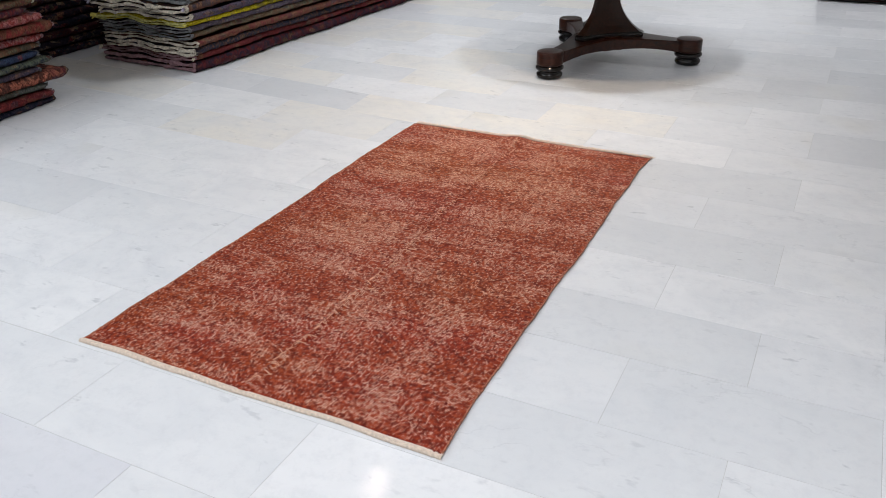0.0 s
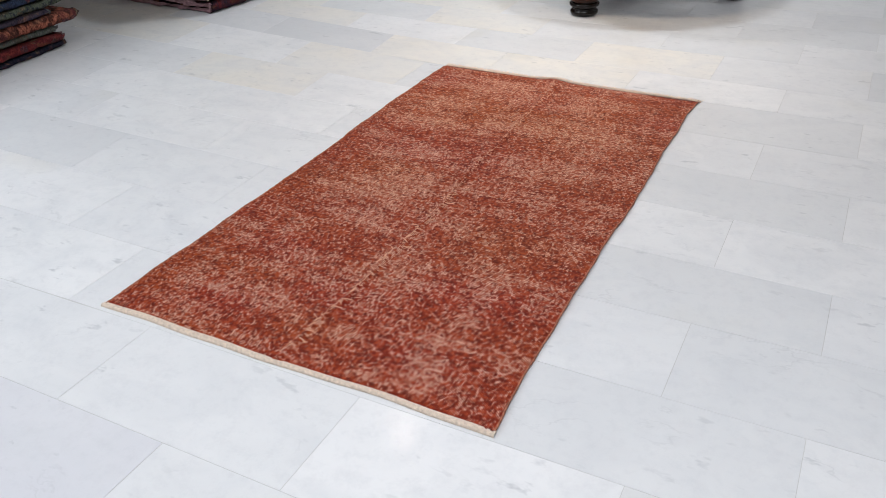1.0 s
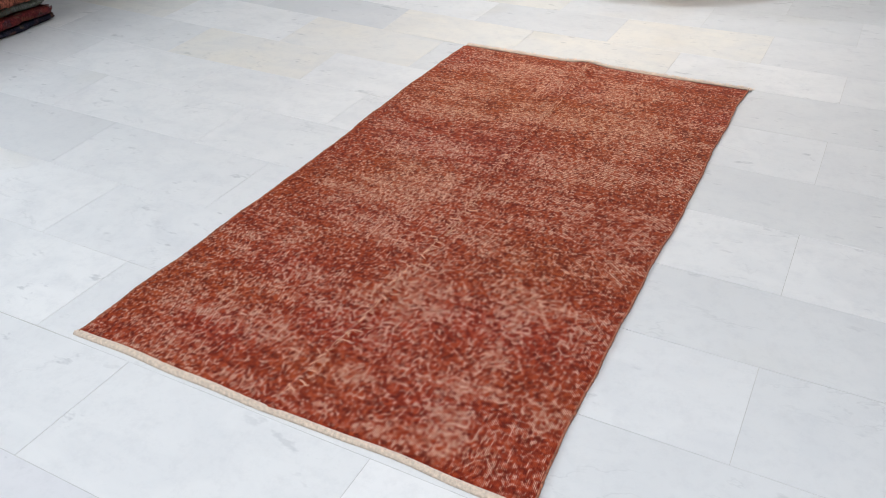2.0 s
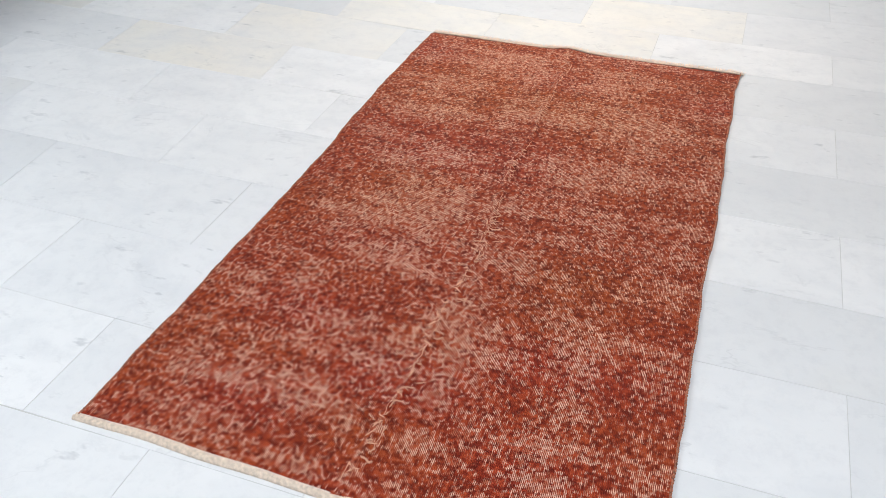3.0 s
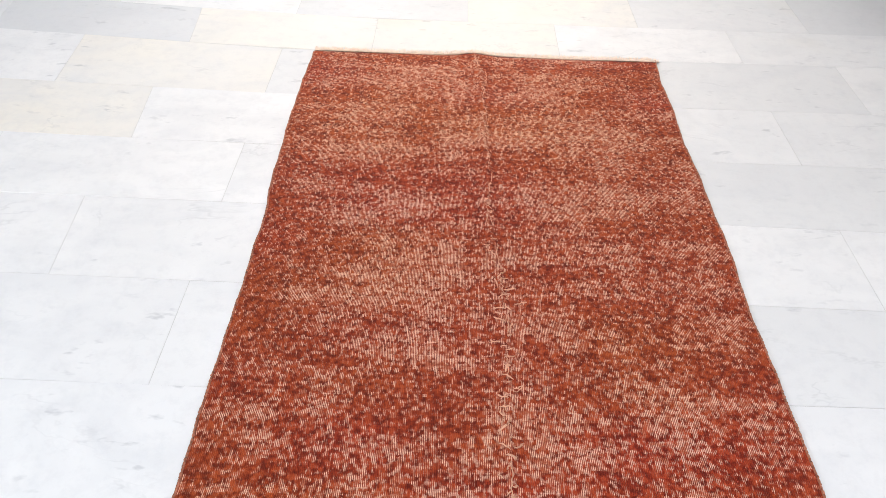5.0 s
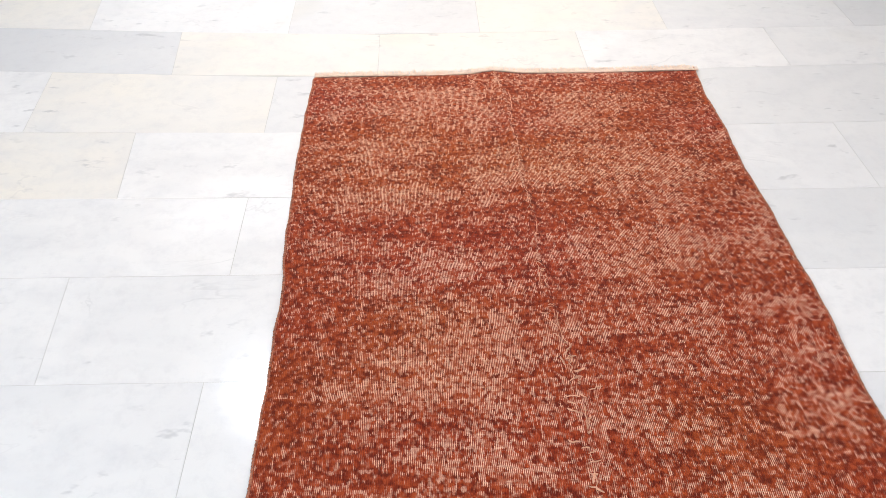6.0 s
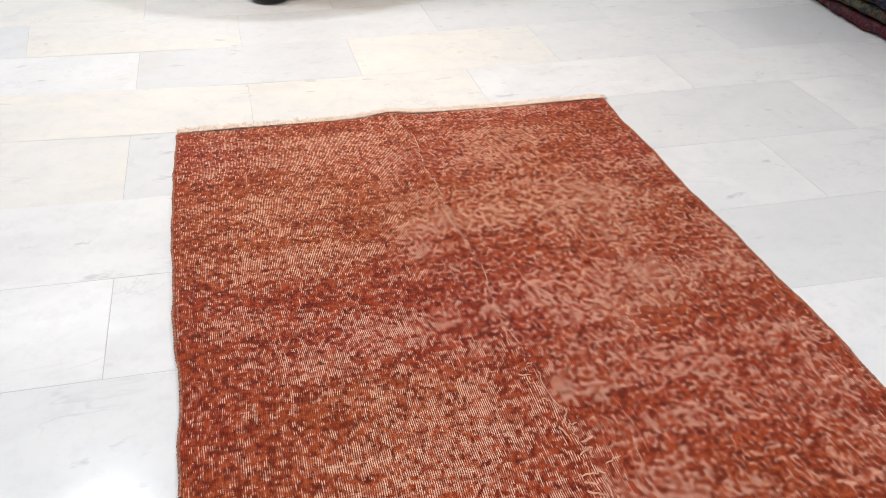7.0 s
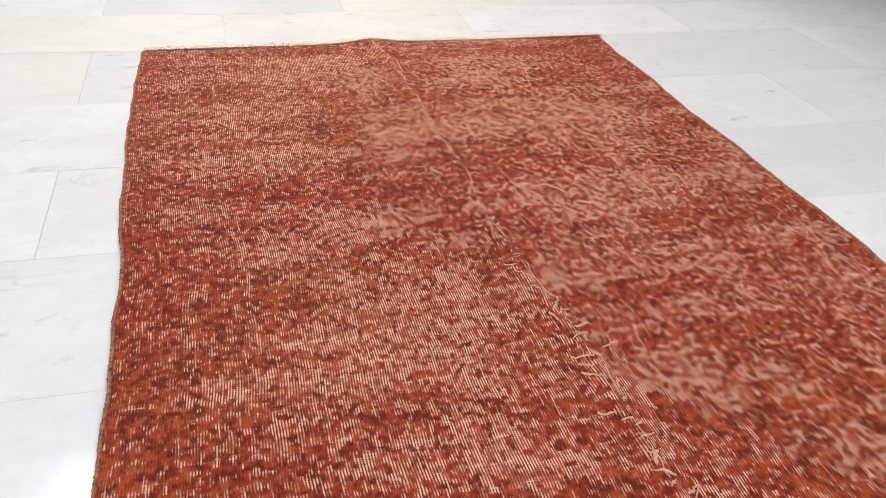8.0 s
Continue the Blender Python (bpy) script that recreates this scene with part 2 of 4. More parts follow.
def rug_cloth(name, base, accent, amount=0.5, scale=48.0):
    """Wool of a folded rug: base colour with blotches of a second woven colour."""
    m, t, b = material(name)
    tc, info = node(t, "ShaderNodeTexCoord"), node(t, "ShaderNodeObjectInfo")
    off = t.nodes.new("ShaderNodeVectorMath")
    off.operation = "MULTIPLY_ADD"
    t.links.new(info.outputs["Random"], off.inputs[0])
    off.inputs[1].default_value = (7.0, 13.0, 5.0)
    t.links.new(tc.outputs["Object"], off.inputs[2])
    v = off.outputs[0]
    f = ramp(t, noise_of(t, mapped(t, v, (1, 1.4, 1)), scale, 4.0, 0.7), [(0.60 - amount * 0.2, (0, 0, 0)), (0.70 - amount * 0.2, (1, 1, 1))])
    c = mix(t, f, base, accent)
    # scattered motifs of other wools, faded and dirty
    motif = node(t, "ShaderNodeTexVoronoi", Scale=scale * 0.9, Randomness=1.0)
    t.links.new(mapped(t, v, (1.0, 0.75, 1.2)), motif.inputs["Vector"])
    hue = node(t, "ShaderNodeSeparateColor")
    t.links.new(motif.outputs["Color"], hue.inputs[0])
    wool = ramp(t, hue.outputs[0], [(0.0, (0.20, 0.035, 0.03)), (0.3, (0.05, 0.055, 0.09)), (0.5, (0.16, 0.13, 0.07)), (0.75, (0.26, 0.10, 0.06)), (1.0, (0.30, 0.24, 0.17))])
    here = math_node(t, "MULTIPLY", ramp(t, hue.outputs[1], [(0.50, (0, 0, 0)), (0.56, (1, 1, 1))]), ramp(t, noise_of(t, v, 14.0, 2.0), [(0.42, (0, 0, 0)), (0.58, (0.75, 0.75, 0.75))]))
    c = mix(t, here, c, wool)
    fuzz = noise_of(t, mapped(t, v, (1, 2.0, 0.5)), 120.0, 4.0, 0.75)
    c = mix(t, ramp(t, fuzz, [(0.38, (0, 0, 0)), (0.62, (0.9, 0.9, 0.9))]), c, tuple(x * 0.25 for x in base))
    t.links.new(c, b.inputs["Base Color"])
    b.inputs["Roughness"].default_value = 0.95
    b.inputs["Specular IOR Level"].default_value = 0.1
    bump(t, b, fuzz, 0.6, 0.004)
    return m


M_MARBLE = marble()
M_GROUT = plain("grout", (0.60, 0.595, 0.58), 0.9, 0.15, 6.0)
M_WALL = plain("wall_paint", (0.74, 0.73, 0.70), 0.7, 0.06, 2.0)
M_CEIL = plain("ceiling_paint", (0.80, 0.80, 0.79), 0.8, 0.04, 2.0)
M_METAL = plain("brushed_metal", (0.7, 0.7, 0.7), 0.35, 0.1, 20.0, 0.9)
M_WOOD = wood("mahogany", (0.010, 0.003, 0.002), (0.070, 0.017, 0.006), 0.30)
M_DARK_WOOD = wood("dark_mahogany", (0.008, 0.003, 0.0016), (0.042, 0.0115, 0.004), 0.30)
M_EBONY = wood("ebonised_wood", (0.005, 0.004, 0.004), (0.014, 0.009, 0.007), 0.22)
M_PILE = worn_pile()
M_COTTON = plain("cream_cotton", (0.80, 0.66, 0.54), 0.95, 0.25, 140.0, 0, 0.5)
M_FRINGE = plain("salmon_cotton", (0.95, 0.77, 0.66), 0.95, 0.2, 60.0, 0, 0.3)
M_THREAD = plain("pulled_cotton", (0.74, 0.39, 0.26), 0.95, 0.3, 60.0, 0, 0.3)
M_SELVEDGE = plain("rust_selvedge", (0.46, 0.17, 0.10), 0.95, 0.8, 150.0, 0, 0.6)


# ---- mesh helpers ----
def mesh_of(name, verts, faces, mat, smooth=False):
    me = bpy.data.meshes.new(name)
    me.from_pydata([tuple(v) for v in verts], [], faces)
    me.materials.append(mat)
    if smooth:
        me.polygons.foreach_set("use_smooth", [True] * len(me.polygons))
    me.update()
    return me


def part_mesh(name, me, parent, label=""):
    ob = new(name, me)
    ob.parent = parent
    return tagged(ob, label)


def part(name, bm, mat, parent, label="", smooth=False):
    me = bpy.data.meshes.new(name)
    bmesh.ops.recalc_face_normals(bm, faces=bm.faces)
    bm.to_mesh(me)
    bm.free()
    me.materials.append(mat)
    if smooth:
        me.polygons.foreach_set("use_smooth", [True] * len(me.polygons))
    return part_mesh(name, me, parent, label)


def box_bm(x0, y0, z0, x1, y1, z1, bevel=0.0, seg=2):
    bm = bmesh.new()
    bmesh.ops.create_cube(bm, size=1.0, matrix=Matrix.Translation(((x0 + x1) / 2, (y0 + y1) / 2, (z0 + z1) / 2)) @ Matrix.Diagonal((x1 - x0, y1 - y0, z1 - z0, 1)))
    if bevel:
        bmesh.ops.bevel(bm, geom=bm.edges[:], offset=bevel, segments=seg, affect="EDGES", profile=0.5)
    return bm


def lathe_bm(profile, seg=40, centre=(0, 0, 0)):
    """Turned body from (radius, height) pairs, closed at both ends."""
    bm = bmesh.new()
    rings = []
    for r, z in profile:
        rings.append([bm.verts.new((centre[0] + r * math.cos(2 * math.pi * k / seg), centre[1] + r * math.sin(2 * math.pi * k / seg), centre[2] + z)) for k in range(seg)])
    for a, c in zip(rings, rings[1:]):
        for k in range(seg):
            bm.faces.new((a[k], a[(k + 1) % seg], c[(k + 1) % seg], c[k]))
    bm.faces.new(list(reversed(rings[0])))
    bm.faces.new(rings[-1])
    return bm


def empty(name, x=0, y=0, z=0, rz=0):
    ob = new(name)
    ob.matrix_basis = pose(x, y, z, 0, 0, rz)
    return ob


def structure(name, bm, mat, label, category):
    me = bpy.data.meshes.new(name)
    bm.to_mesh(me)
    bm.free()
    me.materials.append(mat)
    return tagged(new(name, me), label, category, kind="structure")


# ---- the room ----
X0, X1, Y0, Y1 = -3.6, 3.8, -3.6, 11.0
floor = structure("floor", box_bm(X0, Y0, -0.12, X1, Y1, -0.0009), M_GROUT, "white marble slab floor laid in running bond", "floor")
structure("ceiling", box_bm(X0, Y0, CEIL, X1, Y1, CEIL + 0.12), M_CEIL, "plain white painted shop ceiling", "ceiling")
structure("wall_west", box_bm(X0 - 0.2, Y0, -0.12, X0, Y1, CEIL), M_WALL, "plain off-white painted shop wall", "wall")
structure("wall_east", box_bm(X1, Y0, -0.12, X1 + 0.2, Y1, CEIL), M_WALL, "plain off-white painted shop wall", "wall")
structure("wall_south", box_bm(X0, Y0 - 0.2, -0.12, X1, Y0, CEIL), M_WALL, "plain off-white painted shop wall", "wall")
structure("wall_north", box_bm(X0, Y1, -0.12, X1, Y1 + 0.2, CEIL), M_WALL, "plain off-white painted shop wall", "wall")

for px, py, _, _ in FILL_PANELS:
    light = tagged(empty("fill_panel", px, py, CEIL), "unseen ceiling fill light in a metal frame", "ceiling light", "ceiling lights")
    for sx, sy, lx, ly in ((0, 0.295, 1.22, 0.03), (0, -0.295, 1.22, 0.03), (0.595, 0, 0.03, 0.56), (-0.595, 0, 0.03, 0.56)):
        part("frame", box_bm(sx - lx / 2, sy - ly / 2, -0.035, sx + lx / 2, sy + ly / 2, -0.001), M_METAL, light)
for px, py, _, wide, _, _ in SPOTS:
    light = tagged(empty("downlight", px, py, CEIL), "round recessed ceiling downlight with metal ring", "downlight", "downlights")
    part("ring", lathe_bm([(wide / 2 + d, h) for d, h in ((0.005, -0.001), (0.025, -0.001), (0.025, -0.012), (0.015, -0.022), (0.005, -0.022), (0.0051, -0.001))], 32), M_METAL, light)


# ---- the red rug ----
RW, RL = 1.15, 2.035


def field(nx, ny, cx, cy, seed):
    """Smooth random field of nx by ny values, made from a cx by cy lattice."""
    rng = np.random.RandomState(seed)
    g = rng.rand(cy + 2, cx + 2)
    u, v = np.linspace(0, cx, nx), np.linspace(0, cy, ny)
    iu, iv = np.minimum(u.astype(int), cx - 1 + 1), np.minimum(v.astype(int), cy - 1 + 1)
    fu, fv = u - iu, v - iv
    fu, fv = fu * fu * (3 - 2 * fu), (fv * fv * (3 - 2 * fv))[:, None]
    a = g[iv][:, iu] * (1 - fu) + g[iv][:, iu + 1] * fu
    c = g[iv + 1][:, iu] * (1 - fu) + g[iv + 1][:, iu + 1] * fu
    return a * (1 - fv) + c * fv


EDGE_Y = np.array([-0.1, 0.0, 0.15, 0.30, 0.45, 0.60, 0.80, 1.00, 1.09, 1.20, 1.32, 1.45, 1.58, 1.72, 1.88, 2.03, 2.2])
LEFT_X = np.array([0.0, 0.0, 0.004, 0.002, 0.005, 0.003, 0.007, 0.005, 0.010, -0.001, -0.005, -0.009, -0.010, -0.013, -0.007, -0.006, -0.006])
RIGHT_X = np.array([1.153, 1.151, 1.143, 1.138, 1.139, 1.137, 1.134, 1.139, 1.141, 1.140, 1.137, 1.133, 1.133, 1.135, 1.133, 1.142, 1.143])
CREASE_X = np.array([0.575, 0.575, 0.585, 0.588, 0.590, 0.592, 0.594, 0.575, 0.566, 0.560, 0.571, 0.561, 0.560, 0.558, 0.553, 0.534, 0.53])


def smooth(y, values):
    return sum(np.interp(y + d, EDGE_Y, values) for d in (-0.03, -0.015, 0.0, 0.015, 0.03)) / 5


def left_edge(y):
    return smooth(y, LEFT_X) + 0.0015 * np.sin(y * 23) + 0.0008 * np.sin(y * 61)


def right_edge(y):
    return smooth(y, RIGHT_X) + 0.0015 * np.sin(y * 19 + 1) + 0.0008 * np.sin(y * 53)


def far_edge(x):
    return 2.042 - 0.028 * x / RW + 0.002 * np.sin(x * 13) + 0.003 * np.exp(-((x - 0.53) / 0.05) ** 2)


def near_edge(x):
    return 0.003 * np.sin(x * 9.0) - 0.001 * np.sin(x * 27.0) + 0.004


def crease(y):
    return smooth(y, CREASE_X) + 0.004 * np.sin(y * 37.0) * np.cos(y * 13.0)


def rug_height(x, y):
    z = 0.0075 + 0.0012 * np.sin(x * 14 + y * 3) * np.sin(y * 8.5)
    edge = np.exp(-(x / 0.06) ** 2)
    z = z + edge * (0.004 * np.exp(-((y - 1.09) / 0.06) ** 2) + 0.003 * np.exp(-((y - 0.6) / 0.06) ** 2) + 0.0025 * np.sin(y * 9) ** 2)
    z = z + 0.0075 * (1 - 0.7 * np.exp(-((y - 2.04) / 0.08) ** 2)) * np.exp(-((x - crease(y)) / 0.011) ** 2)
    z = z + 0.0085 * np.exp(-((x - 0.535) / 0.06) ** 2) * np.exp(-((y - 2.04) / 0.10) ** 2)
    right = np.exp(-((x - RW) / 0.05) ** 2)
    return z + right * 0.003 * np.sin(y * 7.3 + 1) ** 2


def zone(X, Y, rows):
    out = np.zeros_like(X)
    for cx, cy, sx, sy, k in rows:
        out += k * np.exp(-((X - cx) / sx) ** 2 - ((Y - cy) / sy) ** 2)
    return out


def build_rug():
    rug = tagged(empty("rug"), "worn rust-red handwoven wool rug lying flat on marble", "rug")
    ribs, ny = 336, 300
    nx = ribs * 4 + 1
    u, v = np.meshgrid(np.linspace(0, 1, nx), np.linspace(0, 1, ny))
    xa = u * RW
    y = near_edge(xa) * (1 - v) + far_edge(xa) * v
    # ribs wander a little, together over a few centimetres
    drift = 0.0016 * (field(nx, ny, 9, 16, 41) - 0.5) + 0.0008 * (field(nx, ny, 60, 90, 42) - 0.5)
    drift *= np.clip(np.minimum(u, 1 - u) / 0.02, 0, 1)
    x = (left_edge(y) + 0.005) * (1 - u) + (right_edge(y) - 0.005) * u + drift
    # wear: bare in the field, fuller pile along the borders and in some cross bands
    wear = 0.44 + 0.0 * x
    wear -= 0.20 * np.exp(-(x / 0.06) ** 2) + 0.14 * np.exp(-((x - 1.135) / 0.07) ** 2) + 0.28 * np.exp(-(y / 0.06) ** 2) - 0.12 * np.exp(-((y - RL) / 0.03) ** 2)
    wear += 0.16 * (field(nx, ny, 5, 11, 3) - 0.5) + 0.60 * (field(nx, ny, 6, 44, 8) - 0.5) + 0.46 * (field(nx, ny, 9, 130, 9) - 0.5) + 0.34 * (field(nx, ny, 26, 44, 5) - 0.5) + 0.34 * (field(nx, ny, 60, 6, 6) - 0.5)
    wear += 1.5 * zone(x, y, WEAR_ZONES)
    wear += 0.16 * np.exp(-((x - crease(y)) / 0.012) ** 2) - 0.12 * np.exp(-((x - crease(y) - 0.022) / 0.012) ** 2)
    wear -= 0.05 * np.exp(-(y / 0.5) ** 2)
    wear = 0.385 + 0.38 * np.tanh((wear - 0.475) / 0.32)
    hue = np.clip(0.47 + 0.7 * (field(nx, ny, 4, 14, 12) - 0.5) + zone(x, y, HUE_ZONES), 0, 1)
    rib = u * ribs
    ridge = 0.5 - 0.5 * np.cos(rib * 2 * math.pi)
    pile_h = 0.38 * np.clip(0.0021 - 0.0034 * (wear - 0.42), 0.0011, 0.0029) * (0.75 + 0.5 * field(nx, ny, 140, 300, 51))
    z = rug_height(x, y) - 0.001 + ridge * pile_h
    rim = np.minimum(np.minimum(u * RW, (1 - u) * RW), np.minimum(v * RL, (1 - v) * RL))
    z = z - 0.0012 * np.exp(-rim / 0.004)
    top = np.stack([x, y, z], -1).reshape(-1, 3)
    idx = np.arange(nx * ny).reshape(ny, nx)
    loop = np.concatenate([idx[0, :-1], idx[:-1, -1], idx[-1, :0:-1], idx[:0:-1, 0]])
    low = top[loop].copy()
    low[:, 2] = 0.0006
    n0 = len(top)
    quads = np.stack([idx[:-1, :-1], idx[:-1, 1:], idx[1:, 1:], idx[1:, :-1]], -1).reshape(-1, 4)
    k = np.arange(len(loop))
    k2 = (k + 1) % len(loop)
    skirt = np.stack([n0 + k, n0 + k2, loop[k2], loop[k]], -1)
    faces = quads.tolist() + skirt.tolist()
    me = mesh_of("woven_field", np.concatenate([top, low]).tolist(), faces, M_PILE, True)
    for name, values in (("wear", wear), ("hue", hue), ("rib", rib)):
        a = me.attributes.new(name, "FLOAT", "POINT")
        full = np.concatenate([values.reshape(-1), values.reshape(-1)[loop]]).astype(np.float32)
        a.data.foreach_set("value", full)
    part_mesh("woven_field", me, rug)

    # overcast selvedges: a cord with its wrapping turns
    for edge, name_label in ((left_edge, "rust overcast selvedge cord"), (right_edge, "rust overcast selvedge cord")):
        yy = np.linspace(0.004, 2.03, 700)
        ex = edge(yy) + (0.0035 if edge is left_edge else -0.0035)
        verts, fs = [], []
        rng = np.random.RandomState(4)
        for i in range(len(yy)):
            r = 0.0021 + 0.0005 * math.sin(i * 2.4) + 0.0014 * rng.rand()
            zc = float(rug_height(np.array(ex[i]), np.array(yy[i]))) - 0.0022
            for j in range(6):
                ang = j * math.pi / 3
                verts.append((ex[i] + r * math.cos(ang), yy[i], max(0.0005, zc + r * math.sin(ang))))
            if i:
                for j in range(6):
                    a, c = (i - 1) * 6 + j, (i - 1) * 6 + (j + 1) % 6
                    fs.append((a, c, c + 6, a + 6))
        part_mesh("selvedge", mesh_of("selvedge", verts, fs, M_SELVEDGE, True), rug, name_label)

    # cream woven band on one end
    xs = np.linspace(-0.003, RW + 0.003, 640)
    prof = [(0.004, 0.0072), (0.000, 0.0084), (-0.005, 0.0084), (-0.009, 0.0070), (-0.0115, 0.0040), (-0.0115, 0.0006)]
    verts, fs = [], []
    rng = np.random.RandomState(9)
    for i, px in enumerate(xs):
        wob = 0.0010 * math.sin(px * 17) + 0.0007 * rng.rand()
        for k, (py, pz) in enumerate(prof):
            verts.append((px, float(near_edge(px)) + py * (1 + 0.12 * math.sin(px * 6)) + wob, pz * (1 + 0.10 * rng.randn() if 0 < k < 4 else 1)))
        if i:
            for k in range(len(prof) - 1):
                a = (i - 1) * len(prof) + k
                fs.append((a, a + 1, a + 1 + len(prof), a + len(prof)))
    part_mesh("end_band", mesh_of("end_band", verts, fs, M_COTTON, True), rug, "cream cotton woven end band")

    # short cut fringe on the other end
    verts, fs = [], []
    rng = np.random.RandomState(21)
    for i in range(1600):
        px = RW * (i + rng.rand()) / 1600
        py = float(far_edge(px)) - 0.004
        ln, lean, r = 0.014 + 0.026 * rng.rand(), 0.012 * (rng.rand() - 0.5), 0.0011
        h0, h1 = 0.006 + 0.003 * rng.rand(), 0.0015 + 0.005 * rng.rand() ** 2
        ridge = 0.0085 * math.exp(-((px - 0.535) / 0.06) ** 2)
        n = len(verts)
        for f, hh in ((0.0, h0 + ridge), (0.55, (h0 + h1) * 0.55 + ridge), (1.0, h1 + ridge * 0.8)):
            cx, cy = px + lean * f, py + ln * f
            verts += [(cx - r, cy, hh), (cx + r, cy, hh), (cx, cy, hh + 1.6 * r)]
        for s in (0, 3):
            for j in range(3):
                a, c = n + s + j, n + s + (j + 1) % 3
                fs.append((a, c, c + 3, a + 3))
        fs.append((n + 6, n + 7, n + 8))
    part_mesh("fringe", mesh_of("fringe", verts, fs, M_FRINGE), rug, "short frayed salmon cotton fringe")

    # pulled warps lying loose along the fold: a wandering strand that forks
    verts, fs = [], []
    rng = np.random.RandomState(33)

    def strand(pts, r):
        n = len(verts)
        for q, (qx, qy) in enumerate(pts):
            ahead = pts[min(q + 1, len(pts) - 1)]
            back = pts[max(q - 1, 0)]
            dx, dy = ahead[0] - back[0], ahead[1] - back[1]
            d = math.hypot(dx, dy) + 1e-6
            rr = r * (0.45 if q in (0, len(pts) - 1) else 0.8 + 0.4 * rng.rand())
            nx2, ny2 = -dy / d * rr, dx / d * rr
            qz = float(rug_height(np.array(qx), np.array(qy))) + 0.0003
            verts.extend([(qx - nx2, qy - ny2, qz), (qx + nx2, qy + ny2, qz), (qx, qy, qz + 1.1 * rr)])
        for s in range(len(pts) - 1):
            for j in range(3):
                a, c = n + 3 * s + j, n + 3 * s + (j + 1) % 3
                fs.append((a, c, c + 3, a + 3))

    # one long warp that lies on top, broken here and there
    cy = 0.03
    while cy < 2.0:
        ln = 0.03 + 0.07 * rng.rand()
        off = 0.007 * rng.randn()
        pts = []
        for s in range(int(ln / 0.008) + 2):
            qy = min(cy + 0.008 * s, 2.025)
            pts.append((float(crease(qy)) + off + 0.0016 * rng.randn(), qy))
        strand(pts, 0.0006 + 0.0006 * rng.rand())
        cy += ln + 0.07 * rng.rand()
    # short forked ends beside it, thickest in the nearer half
    cy = 0.05
    while cy < 2.0:
        near_part = cy < 0.95
        side = rng.choice([-1, 1, 1])
        ang = 0.75 + 0.35 * rng.randn() if side > 0 else 2.4 + 0.35 * rng.randn()
        ln = (0.010 + 0.020 * rng.rand()) if near_part else (0.008 + 0.014 * rng.rand())
        cx = float(crease(cy)) + (0.008 if near_part else 0.005) * rng.randn()
        pts = []
        for s in range(6):
            f = s / 5
            pts.append((cx + ln * f * math.cos(ang) + 0.0012 * rng.randn(), min(2.025, cy + ln * f * math.sin(ang) + 0.0012 * rng.randn())))
        strand(pts, (0.0012 + 0.0011 * rng.rand()) if near_part else (0.0009 + 0.0008 * rng.rand()))
        cy += (0.005 + 0.018 * rng.rand()) if near_part else (0.010 + 0.030 * rng.rand())
    loose = part_mesh("loose_threads", mesh_of("loose_threads", verts, fs, M_THREAD), rug, "pale pulled warp threads along a fold")
    tagged(loose, kind="stuff")
    return rug


# (x, y, reach in x, reach in y, amount)
WEAR_ZONES = [
    (0.36, 0.90, 0.17, 0.10, 0.22), (0.74, 0.75, 0.16, 0.035, 0.08), (0.62, 0.40, 0.10, 0.13, 0.20), (0.90, 0.30, 0.025, 0.20, 0.20), (0.13, 0.41, 0.08, 0.06, 0.10),
    (0.07, 0.24, 0.05, 0.06, 0.08), (0.35, 1.17, 0.16, 0.07, 0.18), (0.24, 1.47, 0.16, 0.05, 0.20), (0.81, 1.19, 0.10, 0.07, 0.07), (0.70, 1.05, 0.09, 0.08, 0.05),
    (0.68, 1.51, 0.12, 0.05, 0.20), (0.90, 1.58, 0.09, 0.06, 0.16), (0.36, 1.86, 0.18, 0.07, 0.20), (0.94, 0.83, 0.07, 0.06, 0.05), (0.66, 0.16, 0.03, 0.12, 0.18),
    (0.36, 0.30, 0.06, 0.14, 0.05), (0.95, 1.75, 0.07, 0.05, 0.12), (0.66, 1.72, 0.10, 0.05, 0.14),
    (0.21, 0.98, 0.07, 0.04, -0.22), (0.14, 1.33, 0.15, 0.045, -0.24), (0.62, 1.40, 0.09, 0.045, -0.24), (0.99, 1.09, 0.10, 0.05, -0.22), (1.00, 1.30, 0.12, 0.05, -0.24),
    (1.02, 1.93, 0.14, 0.08, -0.28), (0.53, 1.01, 0.05, 0.035, -0.20), (0.55, 0.58, 0.34, 0.045, -0.22), (0.98, 0.63, 0.16, 0.045, -0.22), (0.82, 0.38, 0.035, 0.14, -0.24),
    (1.02, 0.38, 0.06, 0.22, -0.22), (0.04, 0.80, 0.05, 0.14, -0.24), (0.17, 1.81, 0.07, 0.05, -0.20), (0.43, 0.12, 0.12, 0.06, -0.20), (0.78, 0.66, 0.06, 0.03, -0.16),
    (0.16, 0.71, 0.10, 0.04, -0.20), (0.44, 1.28, 0.10, 0.03, -0.14), (0.48, 0.42, 0.04, 0.16, -0.18), (0.80, 0.78, 0.07, 0.05, -0.24), (0.89, 0.71, 0.06, 0.05, -0.22), (0.12, 0.37, 0.08, 0.09, -0.18),
]
# rustier zones at the far part carry the warm lamplight in the wool colour
HUE_ZONES = [(0.35, 1.62, 0.5, 0.16, 0.45), (0.75, 1.45, 0.3, 0.14, 0.45), (0.5, 1.9, 0.4, 0.1, 0.1), (0.5, 0.3, 0.7, 0.4, -0.25)]
build_rug()


